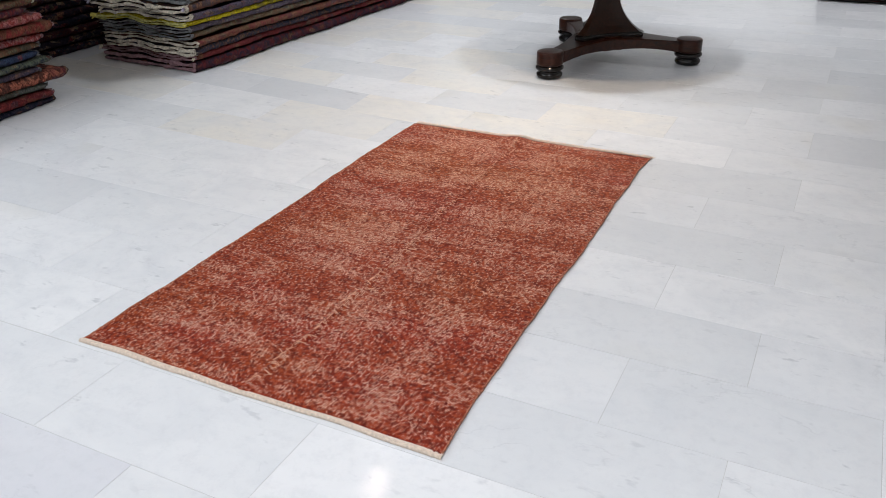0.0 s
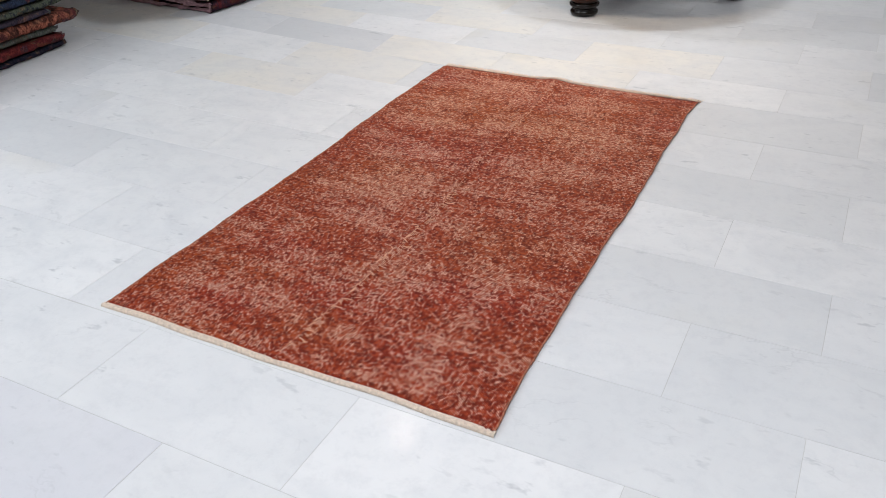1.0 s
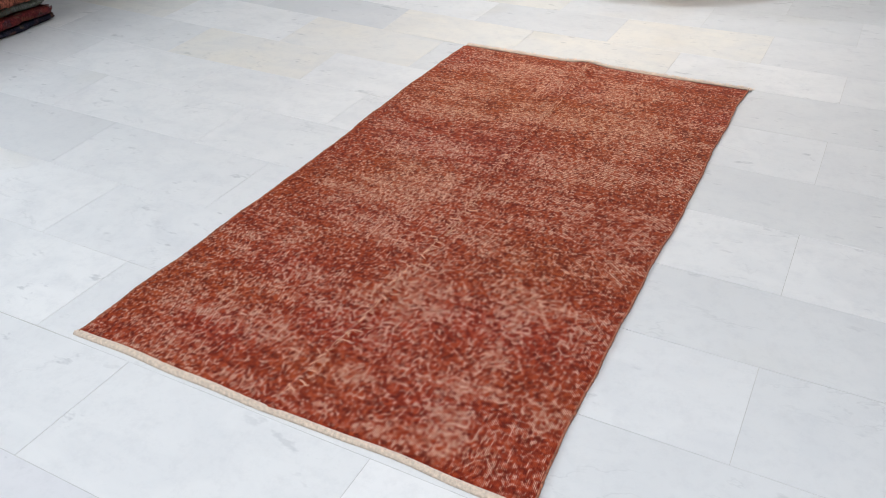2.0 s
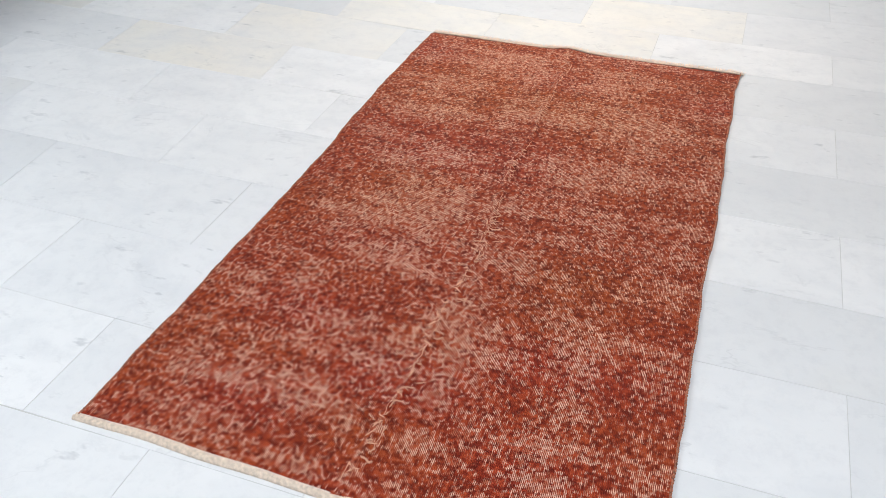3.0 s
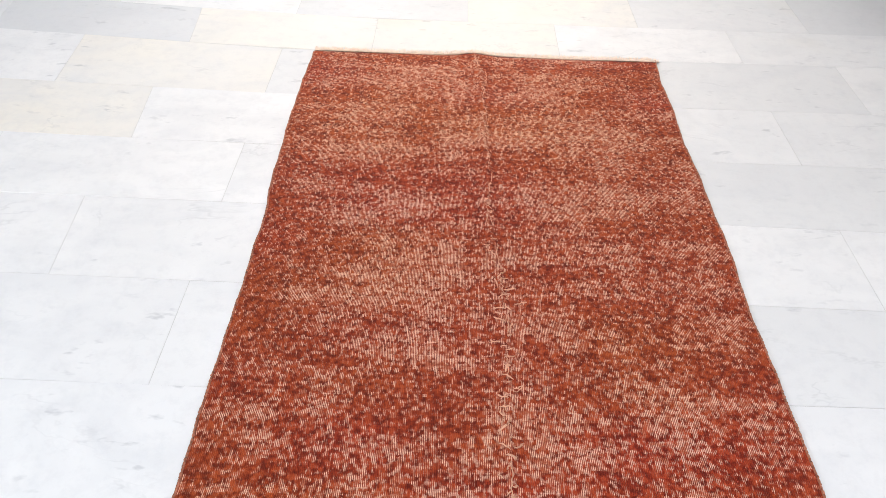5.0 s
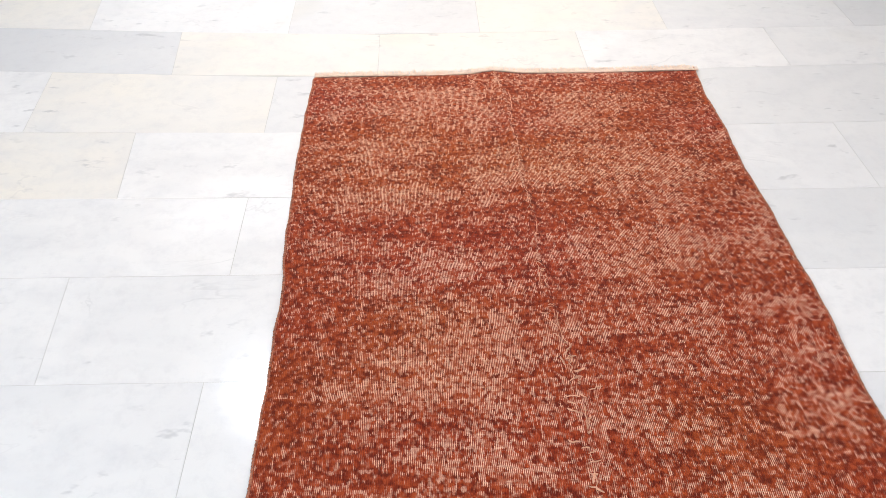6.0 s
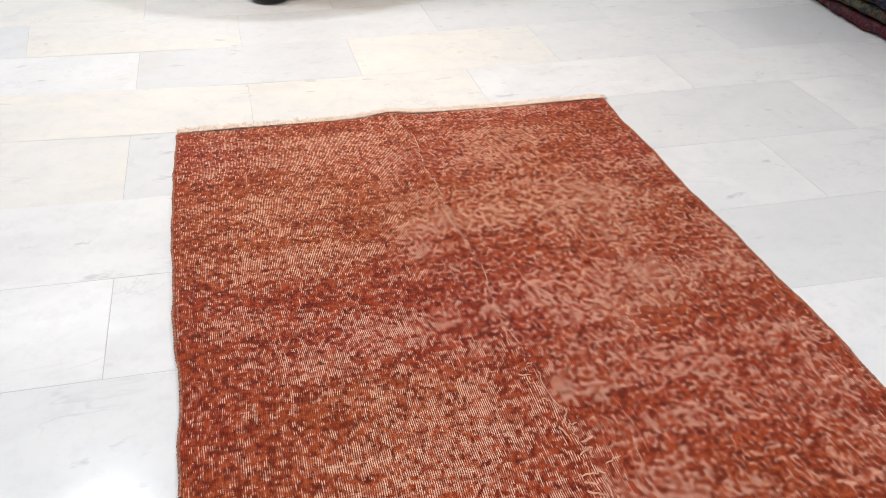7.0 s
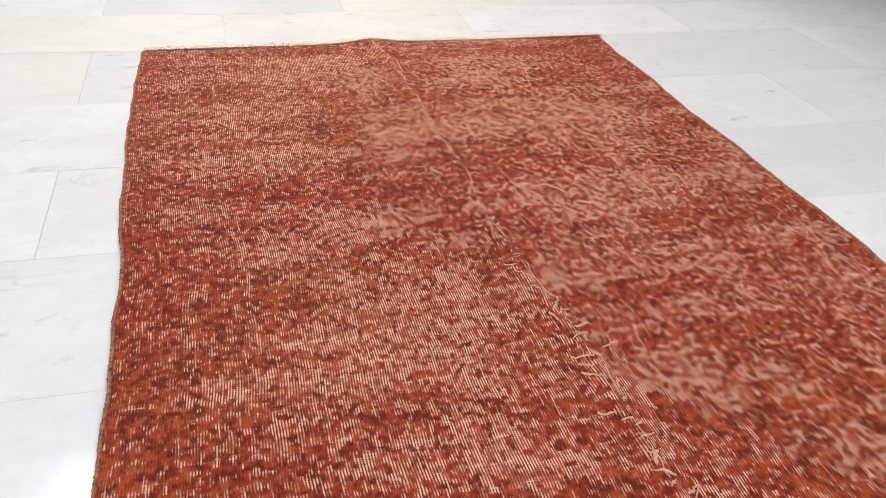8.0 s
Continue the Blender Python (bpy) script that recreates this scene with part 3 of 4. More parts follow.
# ---- pedestal table ----
def build_table(x, y):
    table = tagged(empty("pedestal_table", x, y), "round dark mahogany table on a three-footed pedestal", "table")
    part("tabletop", lathe_bm([(0.10, 0.715), (0.60, 0.715), (0.625, 0.722), (0.64, 0.735), (0.64, 0.748), (0.63, 0.757), (0.10, 0.76)], 72), M_WOOD, table, "", True)
    arms = [-108.0, 10.0, 130.0]
    # plinth: concave-sided trefoil platform, thinning towards the feet
    for turn in arms:
        bm = bmesh.new()
        rows = []
        for k in range(9):
            f = k / 8
            d = 0.03 + 0.44 * f
            half = 0.115 * (1 - f) ** 1.6 + 0.047
            zb, zt = 0.088 - 0.016 * f + 0.018 * math.sin(f * math.pi), 0.165 - 0.028 * f
            rows.append([bm.verts.new((d, s * half, z)) for s, z in ((-1, zb), (1, zb), (1, zt - 0.006), (0.9, zt), (-0.9, zt), (-1, zt - 0.006))])
        for a, c in zip(rows, rows[1:]):
            for k in range(6):
                bm.faces.new((a[k], a[(k + 1) % 6], c[(k + 1) % 6], c[k]))
        bm.faces.new(rows[0]), bm.faces.new(list(reversed(rows[-1])))
        bm.transform(pose(0, 0, 0, 0, 0, turn))
        part("arm", bm, M_WOOD, table)
        foot = part("foot", lathe_bm([(0.066, 0.074), (0.074, 0.078), (0.076, 0.086), (0.074, 0.092), (0.074, 0.140), (0.071, 0.148), (0.060, 0.150)], 36,
                                     (0.505 * math.cos(radians(turn)), 0.505 * math.sin(radians(turn)), 0)), M_WOOD, table, "drum-shaped mahogany foot block", True)
        part("bun", lathe_bm([(0.052, 0.0), (0.066, 0.004), (0.073, 0.014), (0.073, 0.026), (0.064, 0.034), (0.062, 0.040), (0.070, 0.046), (0.079, 0.054), (0.079, 0.064), (0.070, 0.073), (0.05, 0.0745)], 36,
                             (0.505 * math.cos(radians(turn)), 0.505 * math.sin(radians(turn)), 0)), M_EBONY, foot, "turned black bun foot", True)

    # three-sided pedestal with hollow faces and blunt corners
    def tri(bm, r, z, blunt=0.22, hollow=0.10):
        ring = []
        for k in range(3):
            a0, a1 = radians(arms[k]), radians(arms[(k + 1) % 3] + (360 if k == 2 else 0))
            p0, p1 = Vector((math.cos(a0), math.sin(a0))), Vector((math.cos(a1), math.sin(a1)))
            side = (p1 - p0)
            inward = -(p0 + p1).normalized()
            for s in range(9):
                f = blunt / 2 + (1 - blunt) * s / 8
                p = p0 + side * f + inward * hollow * math.sin(math.pi * s / 8)
                ring.append(bm.verts.new((p.x * r, p.y * r, z)))
        return ring

    def tri_part(name, rows, mat, label=""):
        bm = bmesh.new()
        rings = [tri(bm, *row) for row in rows]
        for a, c in zip(rings, rings[1:]):
            for k in range(27):
                bm.faces.new((a[k], a[(k + 1) % 27], c[(k + 1) % 27], c[k]))
        bm.faces.new(list(reversed(rings[0]))), bm.faces.new(rings[-1])
        part(name, bm, mat, table, label)

    tri_part("plinth_moulding", [(0.275, 0.150), (0.285, 0.156), (0.285, 0.172), (0.272, 0.182)], M_EBONY, "dark moulding under the pedestal")
    rows = []
    for k in range(15):
        f = k / 14
        z = 0.182 + 0.50 * f
        rows.append((0.085 + 0.175 * (1 - f) ** 5.0 * 1.0 + 0.03 * max(0, f - 0.8) / 0.2, z))
    tri_part("column", rows, M_DARK_WOOD)
    tri_part("capital", [(0.13, 0.682), (0.17, 0.69), (0.18, 0.714)], M_WOOD)
    return table


build_table(0.471, 3.535)

# ---- piles of folded rugs ----
CLOTHS = {}


def cloth(base, accent, amount=0.5, scale=48.0):
    key = (base, accent, amount, scale)
    if key not in CLOTHS:
        CLOTHS[key] = rug_cloth("folded_wool", base, accent, amount, scale)
    return CLOTHS[key]


MAROON, NAVY, BROWN, OLIVE, GREY, YELLOW = (0.15, 0.028, 0.032), (0.028, 0.030, 0.052), (0.17, 0.075, 0.045), (0.14, 0.125, 0.08), (0.22, 0.215, 0.205), (0.74, 0.60, 0.03)
RED, ROSE, BLUE, PURPLE, SALMON, MOSS, MAUVE = (0.29, 0.050, 0.045), (0.46, 0.17, 0.16), (0.045, 0.065, 0.12), (0.085, 0.065, 0.092), (0.52, 0.17, 0.11), (0.14, 0.16, 0.12), (0.36, 0.17, 0.17)
# darker copies of navy, maroon and purple, with deep shade put into the colour
SHADED_NAVY, SHADED_MAROON, SHADED_PURPLE = (0.016, 0.017, 0.028), (0.055, 0.014, 0.016), (0.03, 0.022, 0.033)


def folded_rug(name, width, length, height, z0, seed, sag, mat, edge_mat, label, tuft=None):
    """A rug folded double, its round fold at local x = 0 and its bound ends at y = 0 and y = length."""
    rng = np.random.RandomState(seed)
    thing = tagged(empty(name), label, "folded rug")
    gap, th = height / 2, height / 2 * (0.48 + 0.22 * rng.rand())
    pinch = 0.25 + 0.35 * rng.rand()
    xs = np.linspace(-width, -gap * 0.6, 18)
    fat = 1 + 0.25 * np.exp(xs / 0.03)
    low = [(px, gap * 0.5 - gap * 0.18 * (f - 1)) for px, f in zip(xs, fat)]
    high = [(px, gap * 1.5 + gap * 0.25 * (f - 1) - pinch * gap * 0.3 * math.exp(-((px + 0.07) / 0.03) ** 2)) for px, f in zip(xs, fat)][::-1]
    bend = [(-gap * 0.6 + gap * 0.6 * math.cos(radians(a)), gap + gap * 0.56 * math.sin(radians(a))) for a in np.linspace(-70, 70, 7)]
    pts = np.array(low + bend + high)
    d = np.gradient(pts, axis=0)
    d /= np.linalg.norm(d, axis=1)[:, None] + 1e-9
    nrm = np.stack([-d[:, 1], d[:, 0]], 1)
    n = len(pts)

    def sweep(ys, shrink, rough):
        verts, fs = [], []
        r0 = np.concatenate([pts + nrm * th * 0.5 * shrink, (pts - nrm * th * 0.5 * shrink)[::-1]])
        m = len(r0)
        for i, py in enumerate(ys):
            sway = 0.009 * math.sin(py * 7 + seed) + 0.004 * math.sin(py * 19 + seed * 2)
            near_end = max(0.0, 1 - (length + 0.008 - py) / 0.045)
            squeeze = math.sqrt(1 - 0.8 * near_end ** 2)
            for px, pz in r0:
                px, pz = px - 0.022 * (1 - squeeze) * math.exp(px / 0.08), gap + (pz - gap) * squeeze
                h = min(1.0, (z0 + pz) / 0.10)
                own = 0.35 * sag * math.sin(px * 17 + 1.7 * seed)
                w = own * h + sag * h * (math.sin(px * 11 + 0.6) + 0.5 * math.sin(px * 23 + py * 3))
                lump = 0.004 * math.exp(px / 0.05) * (math.sin(py * 37 + seed) + math.sin(py * 71 + 2 * seed + pz * 60))
                verts.append((px + sway + lump + rough * rng.randn(), py + 1.6 * rough * rng.randn(), max(0.0006 - z0, pz + w + rough * rng.randn())))
            if i:
                for j in range(m):
                    a, c = (i - 1) * m + j, (i - 1) * m + (j + 1) % m
                    fs.append((a, c, c + m, a + m))
        for i, last in ((0, False), (len(ys) - 1, True)):
            o = i * m
            for j in range(n - 1):
                q = (o + j, o + j + 1, o + m - 2 - j, o + m - 1 - j)
                fs.append(q if not last else q[::-1])
        return verts, fs

    body = sweep(np.linspace(0.004, length - 0.004, max(8, int(length / 0.03))), 1.0, 0.0018)
    part_mesh("body", mesh_of("body", *body, mat, True), thing)
    for ys in ((-0.008, 0.0, 0.006), (length - 0.006, length, length + 0.008)):
        part_mesh("bound_end", mesh_of("bound_end", *sweep(ys, 0.72, 0.0038), edge_mat), thing, "pale bound end of the folded rug")
    if tuft:
        # loose knots of fringe at the two corners of the end
        for corner_x, size in ((-0.010, 1.0), (0.012 - width, 1.5)):
            bm = bmesh.new()
            for k in range(9):
                a, ln = rng.rand() * 6.28, size * (0.012 + 0.012 * rng.rand())
                tip = Vector((0.35 * math.cos(a), -0.8, 0.5 * math.sin(a) - 0.15)).normalized() * ln
                m = Matrix.Translation(Vector((corner_x, -0.006, height * 0.6)) + tip * 0.5) @ tip.to_track_quat("Z", "Y").to_matrix().to_4x4()
                bmesh.ops.create_cone(bm, segments=5, radius1=0.0055 * size, radius2=0.0025 * size, depth=ln, cap_ends=True, matrix=m)
            part("tuft", bm, tuft, thing, "small loose tuft of fringe")
    return thing


def build_pile(corner, rz, rugs, width, length, group, jitter=0.03, seed=1, sag=0.003):
    rng = np.random.RandomState(seed)
    z = 0.0
    for i, (h, mat, edge, label, shift, *tuft) in enumerate(rugs):
        t = folded_rug("folded_rug", width * (0.94 + 0.1 * rng.rand()), length * (0.98 + 0.04 * rng.rand()), h, z, seed * 10 + i, sag, mat, edge, label, *tuft)
        jx, jy = (rng.rand() - 0.5) * jitter, (rng.rand() - 0.5) * jitter + shift
        t.matrix_basis = Matrix.Translation(corner) @ pose(0, 0, z, 0, 0, rz) @ pose(jx, jy, 0)
        tagged(t, group=group)
        z += h + 0.001
    return z


E_CREAM = plain("cream_binding", (0.56, 0.50, 0.41), 0.95, 0.6, 70.0, 0, 0.5)
E_GREY = plain("grey_binding", (0.17, 0.17, 0.175), 0.95, 0.6, 70.0, 0, 0.5)
E_YELLOW = plain("yellow_binding", (0.45, 0.42, 0.14), 0.95, 0.6, 70.0, 0, 0.5)
E_MAUVE = plain("mauve_binding", (0.27, 0.15, 0.165), 0.95, 0.5, 70.0, 0, 0.5)
E_DARK = plain("dark_binding", (0.05, 0.035, 0.035), 0.95, 0.5, 70.0, 0, 0.5)
T_YELLOW = plain("yellow_tuft", (0.62, 0.55, 0.12), 0.95, 0.3, 90.0, 0, 0.5)
T_LILAC = plain("lilac_tuft", (0.42, 0.38, 0.48), 0.95, 0.3, 90.0, 0, 0.5)
T_CREAM = plain("cream_tuft", (0.60, 0.52, 0.42), 0.95, 0.3, 90.0, 0, 0.5)

# wools lightened for this pile: light on its bright side is put into colour
LIT_MAROON, LIT_NAVY, LIT_BROWN, LIT_OLIVE, LIT_PURPLE = (0.23, 0.05, 0.055), (0.055, 0.055, 0.085), (0.26, 0.125, 0.08), (0.22, 0.195, 0.13), (0.14, 0.11, 0.15)
PILE_B = [
    (0.066, cloth(MAROON, NAVY, 0.8, 26.0), E_MAUVE, "folded maroon wool rug at the bottom of a pile", 0.0),
    (0.034, cloth((0.22, 0.045, 0.045), MAROON, 0.7, 26.0), E_MAUVE, "folded red wool rug in a pile", 0.02, T_CREAM),
    (0.046, cloth(LIT_NAVY, LIT_BROWN, 0.5), E_CREAM, "folded navy patterned rug with cream edge", 0.0),
    (0.044, cloth(LIT_BROWN, LIT_MAROON, 0.7, 26.0), E_CREAM, "folded brown and maroon patterned rug", 0.01),
    (0.040, cloth(LIT_OLIVE, LIT_BROWN, 0.7, 26.0), E_GREY, "folded olive and brown patterned rug", 0.0),
    (0.036, cloth(LIT_PURPLE, GREY, 0.4), E_GREY, "folded dark purple and grey rug", 0.0),
    (0.030, cloth(YELLOW, LIT_OLIVE, 0.2, 14.0), E_YELLOW, "folded bright yellow wool rug in a pile", -0.01, T_YELLOW),
    (0.044, cloth(LIT_PURPLE, LIT_NAVY, 0.5), E_CREAM, "folded dark purple wool rug with cream edge", 0.0, T_CREAM),
    (0.052, cloth(LIT_BROWN, LIT_NAVY, 0.7, 26.0), E_CREAM, "folded brown and navy patterned rug", 0.0, T_LILAC),
    (0.042, cloth(GREY, LIT_BROWN, 0.7), E_GREY, "folded grey-brown patterned rug", 0.015),
    (0.036, cloth(LIT_NAVY, LIT_MAROON, 0.5), E_YELLOW, "folded navy and maroon rug with yellow edge", 0.0),
    (0.044, cloth(LIT_PURPLE, LIT_OLIVE, 0.5), E_GREY, "folded dark purple and olive rug", 0.0),
] + [(0.05, cloth(c, d, 0.7), e, "dark folded wool rug high in a pile", 0.0) for c, d, e in
     ((LIT_MAROON, LIT_NAVY, E_CREAM), (LIT_NAVY, LIT_BROWN, E_GREY), (LIT_BROWN, LIT_MAROON, E_CREAM), (LIT_PURPLE, LIT_NAVY, E_GREY), (LIT_OLIVE, LIT_BROWN, E_CREAM), (LIT_NAVY, LIT_PURPLE, E_GREY), (LIT_MAROON, LIT_BROWN, E_CREAM))]
build_pile((-1.635, 2.36, 0), -3.2, PILE_B, 0.80, 2.75, "pile of folded rugs with cream edges", 0.04, 3, 0.009)

PILE_A = [
    (0.036, cloth(NAVY, PURPLE, 0.5), E_DARK, "folded navy rug at the bottom of a pile", -0.01),
    (0.046, cloth(MAROON, RED, 0.6), E_MAUVE, "folded dark red patterned rug", 0.0, T_CREAM),
    (0.036, cloth(GREY, MOSS, 0.8), E_GREY, "folded grey-green patterned rug", 0.0),
    (0.060, cloth((0.10, 0.04, 0.03), SALMON, 0.7, 18.0), E_DARK, "folded floral brown and cream rug jutting from a pile", 0.15),
    (0.030, cloth(PURPLE, NAVY, 0.5), E_GREY, "folded dark purple wool rug", -0.03),
    (0.038, cloth(MOSS, NAVY, 0.5), E_GREY, "folded moss-green wool rug", 0.08),
    (0.036, cloth(BLUE, NAVY, 0.5), E_GREY, "folded slate-blue wool rug", 0.0),
    (0.040, cloth(OLIVE, BROWN, 0.8, 26.0), E_GREY, "folded beige-grey patterned rug", 0.05),
    (0.044, cloth(RED, MAUVE, 0.7, 30.0), E_MAUVE, "folded rose-red wool rug", 0.02, T_CREAM),
    (0.056, cloth(RED, BROWN, 0.9, 22.0), E_MAUVE, "folded orange-brown patterned rug", 0.08),
    (0.050, cloth(RED, ROSE, 0.8, 26.0), E_MAUVE, "folded pink and red patterned rug", 0.0),
    (0.036, cloth(MAROON, NAVY, 0.6), E_DARK, "folded dark red wool rug", -0.05),
    (0.034, cloth(BROWN, OLIVE, 0.8), E_CREAM, "folded brown patterned rug", 0.02),
    (0.036, cloth(PURPLE, BLUE, 0.5), E_DARK, "folded dark blue-purple wool rug", 0.0),
    (0.050, cloth(SALMON, RED, 0.6, 30.0), E_MAUVE, "folded salmon-red wool rug", -0.02),
    (0.044, cloth(PURPLE, MAROON, 0.5), E_DARK, "folded dark purple wool rug", 0.02),
] + [(0.05, cloth(c, d, 0.7), E_DARK, "dark folded wool rug high in a pile", 0.0) for c, d in
     ((MAROON, NAVY), (NAVY, BROWN), (BROWN, MAROON), (PURPLE, NAVY), (OLIVE, BROWN), (NAVY, PURPLE))]
build_pile((-1.965, 0.0, 0), 0.5, PILE_A, 0.75, 1.60, "pile of folded rugs in reds and blues", 0.04, 5, 0.003)

PILE_C = [
    (0.040, cloth(MAROON, PURPLE, 0.7), E_DARK, "folded maroon rug at the bottom of a pile", 0.0),
    (0.040, cloth(OLIVE, NAVY, 0.7), E_DARK, "folded olive-brown patterned rug", 0.0),
    (0.040, cloth(NAVY, PURPLE, 0.5), E_DARK, "folded navy wool rug", 0.0),
    (0.040, cloth(BROWN, NAVY, 0.6), E_DARK, "folded brown patterned rug", 0.0),
    (0.040, cloth(PURPLE, NAVY, 0.5), E_DARK, "folded dark purple wool rug", 0.0),
]
build_pile((2.29, 3.4, 0), 178.0, PILE_C, 0.75, 1.4, "low pile of dark folded rugs", 0.02, 7)

# the shade behind the other piles is painted into these wools
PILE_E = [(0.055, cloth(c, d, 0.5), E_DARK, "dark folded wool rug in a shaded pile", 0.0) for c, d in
          ((SHADED_NAVY, SHADED_MAROON), (SHADED_PURPLE, SHADED_NAVY), (SHADED_MAROON, SHADED_NAVY), (SHADED_NAVY, SHADED_PURPLE), (SHADED_PURPLE, SHADED_MAROON), (SHADED_NAVY, SHADED_MAROON), (SHADED_MAROON, SHADED_PURPLE), (SHADED_PURPLE, SHADED_NAVY), (SHADED_NAVY, SHADED_MAROON), (SHADED_MAROON, SHADED_NAVY),
           (SHADED_NAVY, SHADED_PURPLE), (SHADED_PURPLE, SHADED_NAVY), (SHADED_MAROON, SHADED_NAVY), (SHADED_NAVY, SHADED_PURPLE), (SHADED_PURPLE, SHADED_MAROON), (SHADED_NAVY, SHADED_PURPLE), (SHADED_MAROON, SHADED_NAVY), (SHADED_NAVY, SHADED_PURPLE))]
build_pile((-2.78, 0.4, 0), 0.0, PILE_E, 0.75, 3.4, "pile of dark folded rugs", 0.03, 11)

PILE_D = [(0.045, cloth(c, d, 0.5), E_DARK, "dark red folded wool rug in a far pile", 0.0) for c, d in
          ((MAROON, NAVY), (RED, MAROON), (PURPLE, NAVY), (BROWN, RED))]
build_pile((1.60, 8.0, 0), 178.0, PILE_D, 0.75, 2.15, "far pile of dark folded rugs", 0.02, 13)

# ---- marble slabs, course by course ----
# course lines: y at x = 0, slope for x > 0, slope for x < 0
LINES = [(-0.320, 0.0, 0.0), (-0.018, 0.0, 0.02), (0.270, -0.004, -0.01), (0.566, -0.004, -0.02), (0.876, -0.027, -0.025), (1.178, -0.035, -0.030), (1.456, -0.026, -0.045),
         (1.745, -0.020, -0.065), (2.050, -0.012, -0.105), (2.328, -0.026, -0.120), (2.615, 0.010, -0.080), (2.905, 0.010, -0.060)]
lines = dict(enumerate(LINES))
for i in range(-1, -13, -1):
    lines[i] = (lines[i + 1][0] - 0.298, 0.0, 0.0)
for i in range(len(LINES), 42):
    lines[i] = (lines[i - 1][0] + 0.290, 0.0, -0.03)
# upright joints of even and odd courses
JOINTS = ([-4.05, -3.35, -2.62, -1.90, -1.175, -0.455, 0.188, 0.825, 1.438, 2.050, 2.662, 3.274, 3.886],
          [-4.40, -3.70, -2.98, -2.25, -1.525, -0.800, -0.115, 0.515, 1.128, 1.740, 2.352, 2.964, 3.576, 4.19])
WHITE, PALE, COOLGREY, SOFTGREY, IVORY, LILAC = (0.86, 0.86, 0.865), (0.805, 0.81, 0.82), (0.715, 0.725, 0.74), (0.76, 0.768, 0.778), (0.855, 0.825, 0.77), (0.70, 0.70, 0.745)
# stones whose tone stands out: course -> {slab: tone}
TONES = {
    -2: {6: WHITE, 7: PALE}, -1: {5: PALE, 6: LILAC, 7: PALE, 8: PALE}, 0: {5: PALE, 6: PALE, 7: WHITE, 8: SOFTGREY}, 1: {4: PALE, 5: WHITE, 7: PALE, 8: SOFTGREY, 9: PALE},
    2: {4: WHITE, 5: PALE, 6: PALE, 7: PALE, 8: SOFTGREY}, 3: {4: COOLGREY, 5: PALE, 8: SOFTGREY, 9: PALE}, 4: {3: PALE, 4: WHITE, 5: WHITE, 7: WHITE, 8: WHITE},
    5: {3: PALE, 4: WHITE, 5: WHITE, 6: WHITE, 8: SOFTGREY, 9: WHITE}, 6: {3: PALE, 4: IVORY, 5: WHITE, 7: PALE, 8: PALE}, 7: {4: WHITE, 5: IVORY, 6: SOFTGREY, 8: SOFTGREY, 9: WHITE},
    8: {3: SOFTGREY, 4: COOLGREY, 5: IVORY, 6: IVORY, 7: WHITE, 8: PALE, 9: SOFTGREY}, 9: {4: IVORY, 5: WHITE, 6: SOFTGREY, 7: IVORY, 8: PALE, 9: COOLGREY},
    10: {4: SOFTGREY, 5: IVORY, 6: PALE, 7: SOFTGREY, 8: PALE}, 11: {5: IVORY, 6: WHITE, 7: PALE, 8: SOFTGREY, 9: PALE}, 12: {7: PALE, 8: COOLGREY, 9: SOFTGREY}, 13: {8: PALE, 9: COOLGREY},
    14: {8: SOFTGREY, 9: PALE}, 15: {8: WHITE, 9: SOFTGREY}}


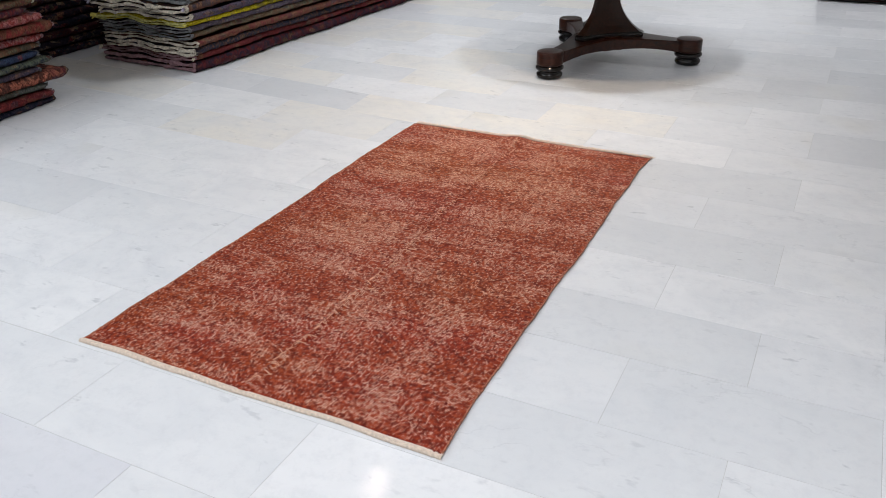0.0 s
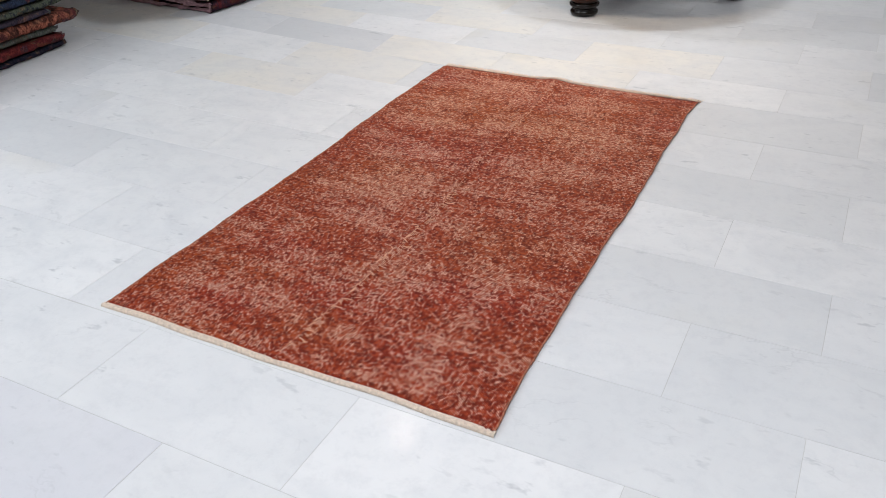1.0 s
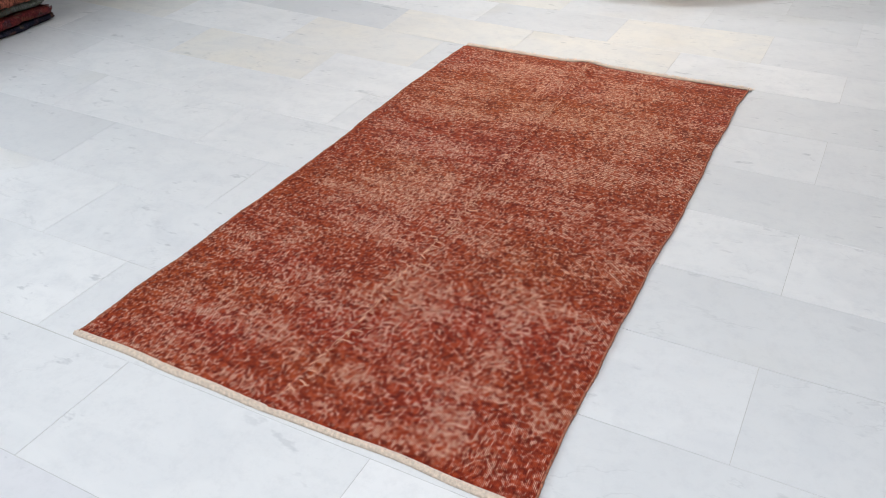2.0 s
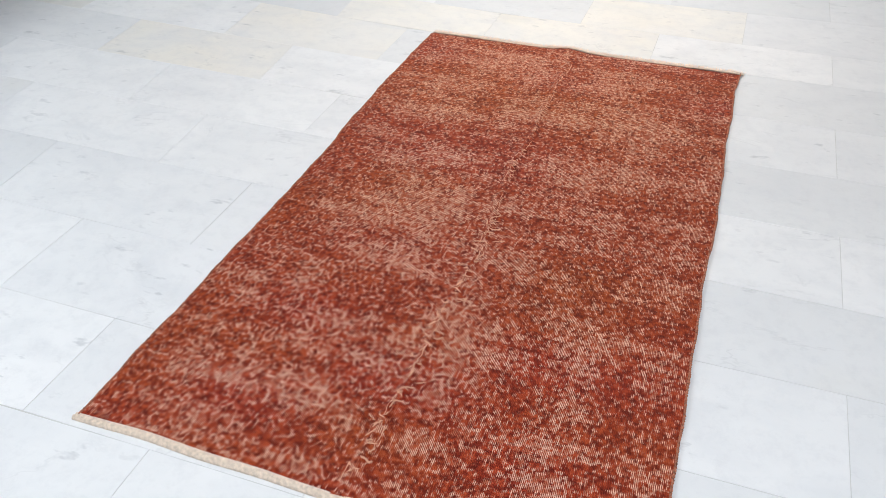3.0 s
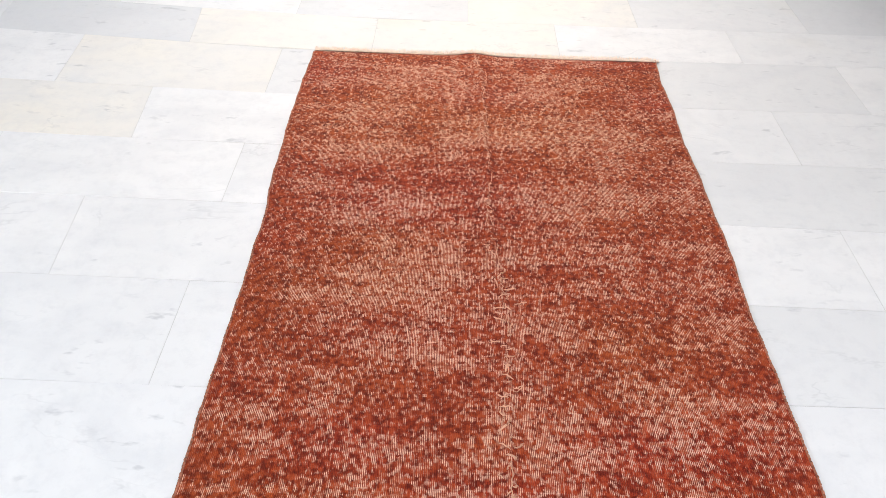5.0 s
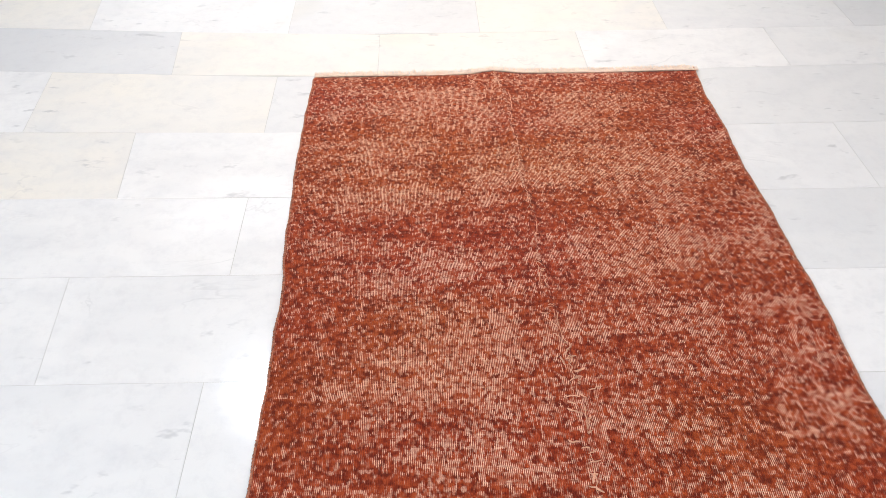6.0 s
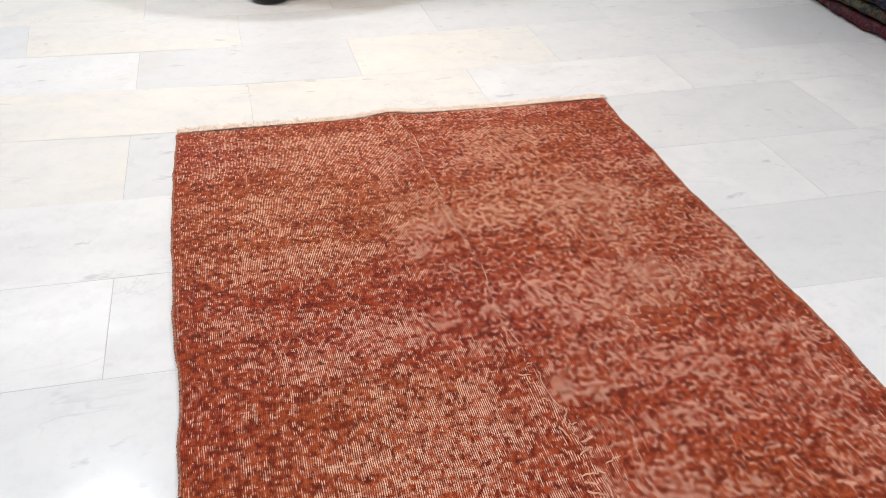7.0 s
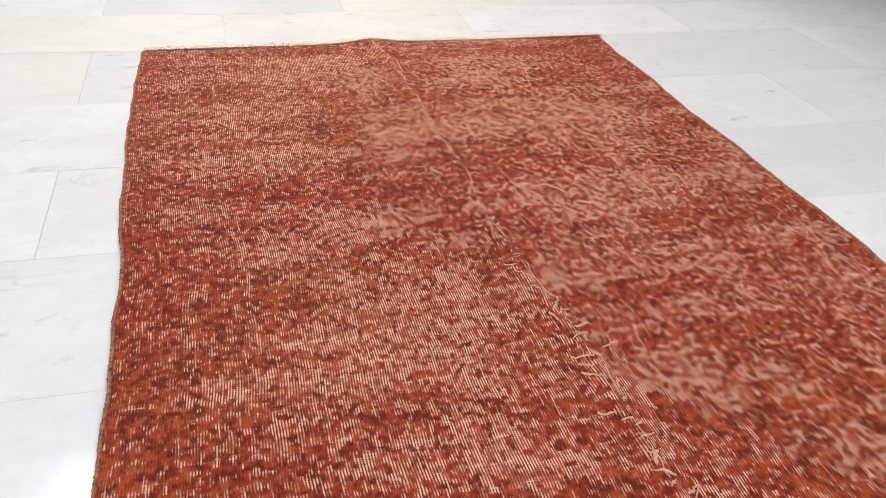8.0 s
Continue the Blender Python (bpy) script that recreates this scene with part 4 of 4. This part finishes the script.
def slab_mesh(corners):
    """A slab with eased edges on four corners (round the slab, about its centre), its top at z = 0."""
    g, e, t = 0.0006, 0.0003, 0.012
    v = []
    for inset, z in ((g + e, 0), (g, -e), (g, -t)):
        v += [(x - math.copysign(inset, x), y - math.copysign(inset, y), z) for x, y in corners]
    f = [(0, 1, 2, 3)]
    for o in (0, 4):
        for k in range(4):
            a, c = o + k, o + (k + 1) % 4
            f.append((a, a + 4, c + 4, c))
    return v, f


def course_y(k, x):
    y0, right, left = lines[k]
    return y0 + (right if x > 0 else left) * x


def joint_x(k, x, top):
    """Upright joints lean a little where the courses tilt."""
    lean = -0.10 if x < -0.3 and 2 < k < 11 else 0.0
    return x + lean * (0.14 if top else -0.14)


rng = random.Random(5)
rest_v, rest_f = [], []
for k in sorted(lines)[:-1]:
    row = JOINTS[k % 2]
    for n in range(len(row) - 1):
        xs = [joint_x(k, row[n], False), joint_x(k, row[n + 1], False), joint_x(k, row[n + 1], True), joint_x(k, row[n], True)]
        xs = [min(X1, max(X0, px)) for px in xs]
        if xs[1] - xs[0] < 0.02:
            continue
        corners = [(px, min(Y1, max(Y0, course_y(k + (i > 1), px)))) for i, px in enumerate(xs)]
        if min(corners[2][1] - corners[1][1], corners[3][1] - corners[0][1]) < 0.02:
            continue
        pick = rng.random()
        tone = PALE if pick < 0.5 else WHITE if pick < 0.78 else SOFTGREY
        if xs[0] < -0.3 and k > 5:
            tone = IVORY if pick < 0.55 else WHITE if pick < 0.85 else SOFTGREY
        tone = TONES.get(k, {}).get(n, tone)
        j = 0.02 * (rng.random() - 0.5)
        x, y = sum(xs) / 4, (corners[0][1] + corners[2][1]) / 2
        verts, faces = slab_mesh([(px - x, py - y) for px, py in corners])
        if -2.75 < x < 2.6 and -1.6 < y < 6.1:
            ob = part_mesh("slab", mesh_of("slab", verts, faces, M_MARBLE), floor)
            ob.matrix_basis = pose(x, y, 0.0003 * (rng.random() - 0.5))
            ob.color = (*(q + j for q in tone), 1)
        else:
            o = len(rest_v)
            rest_v += [(x + px, y + py, pz) for px, py, pz in verts]
            rest_f += [tuple(o + q for q in face) for face in faces]
far = tagged(part_mesh("far_slabs", mesh_of("far_slabs", rest_v, rest_f, M_MARBLE), floor), kind="stuff")
far.color = (*PALE, 1)
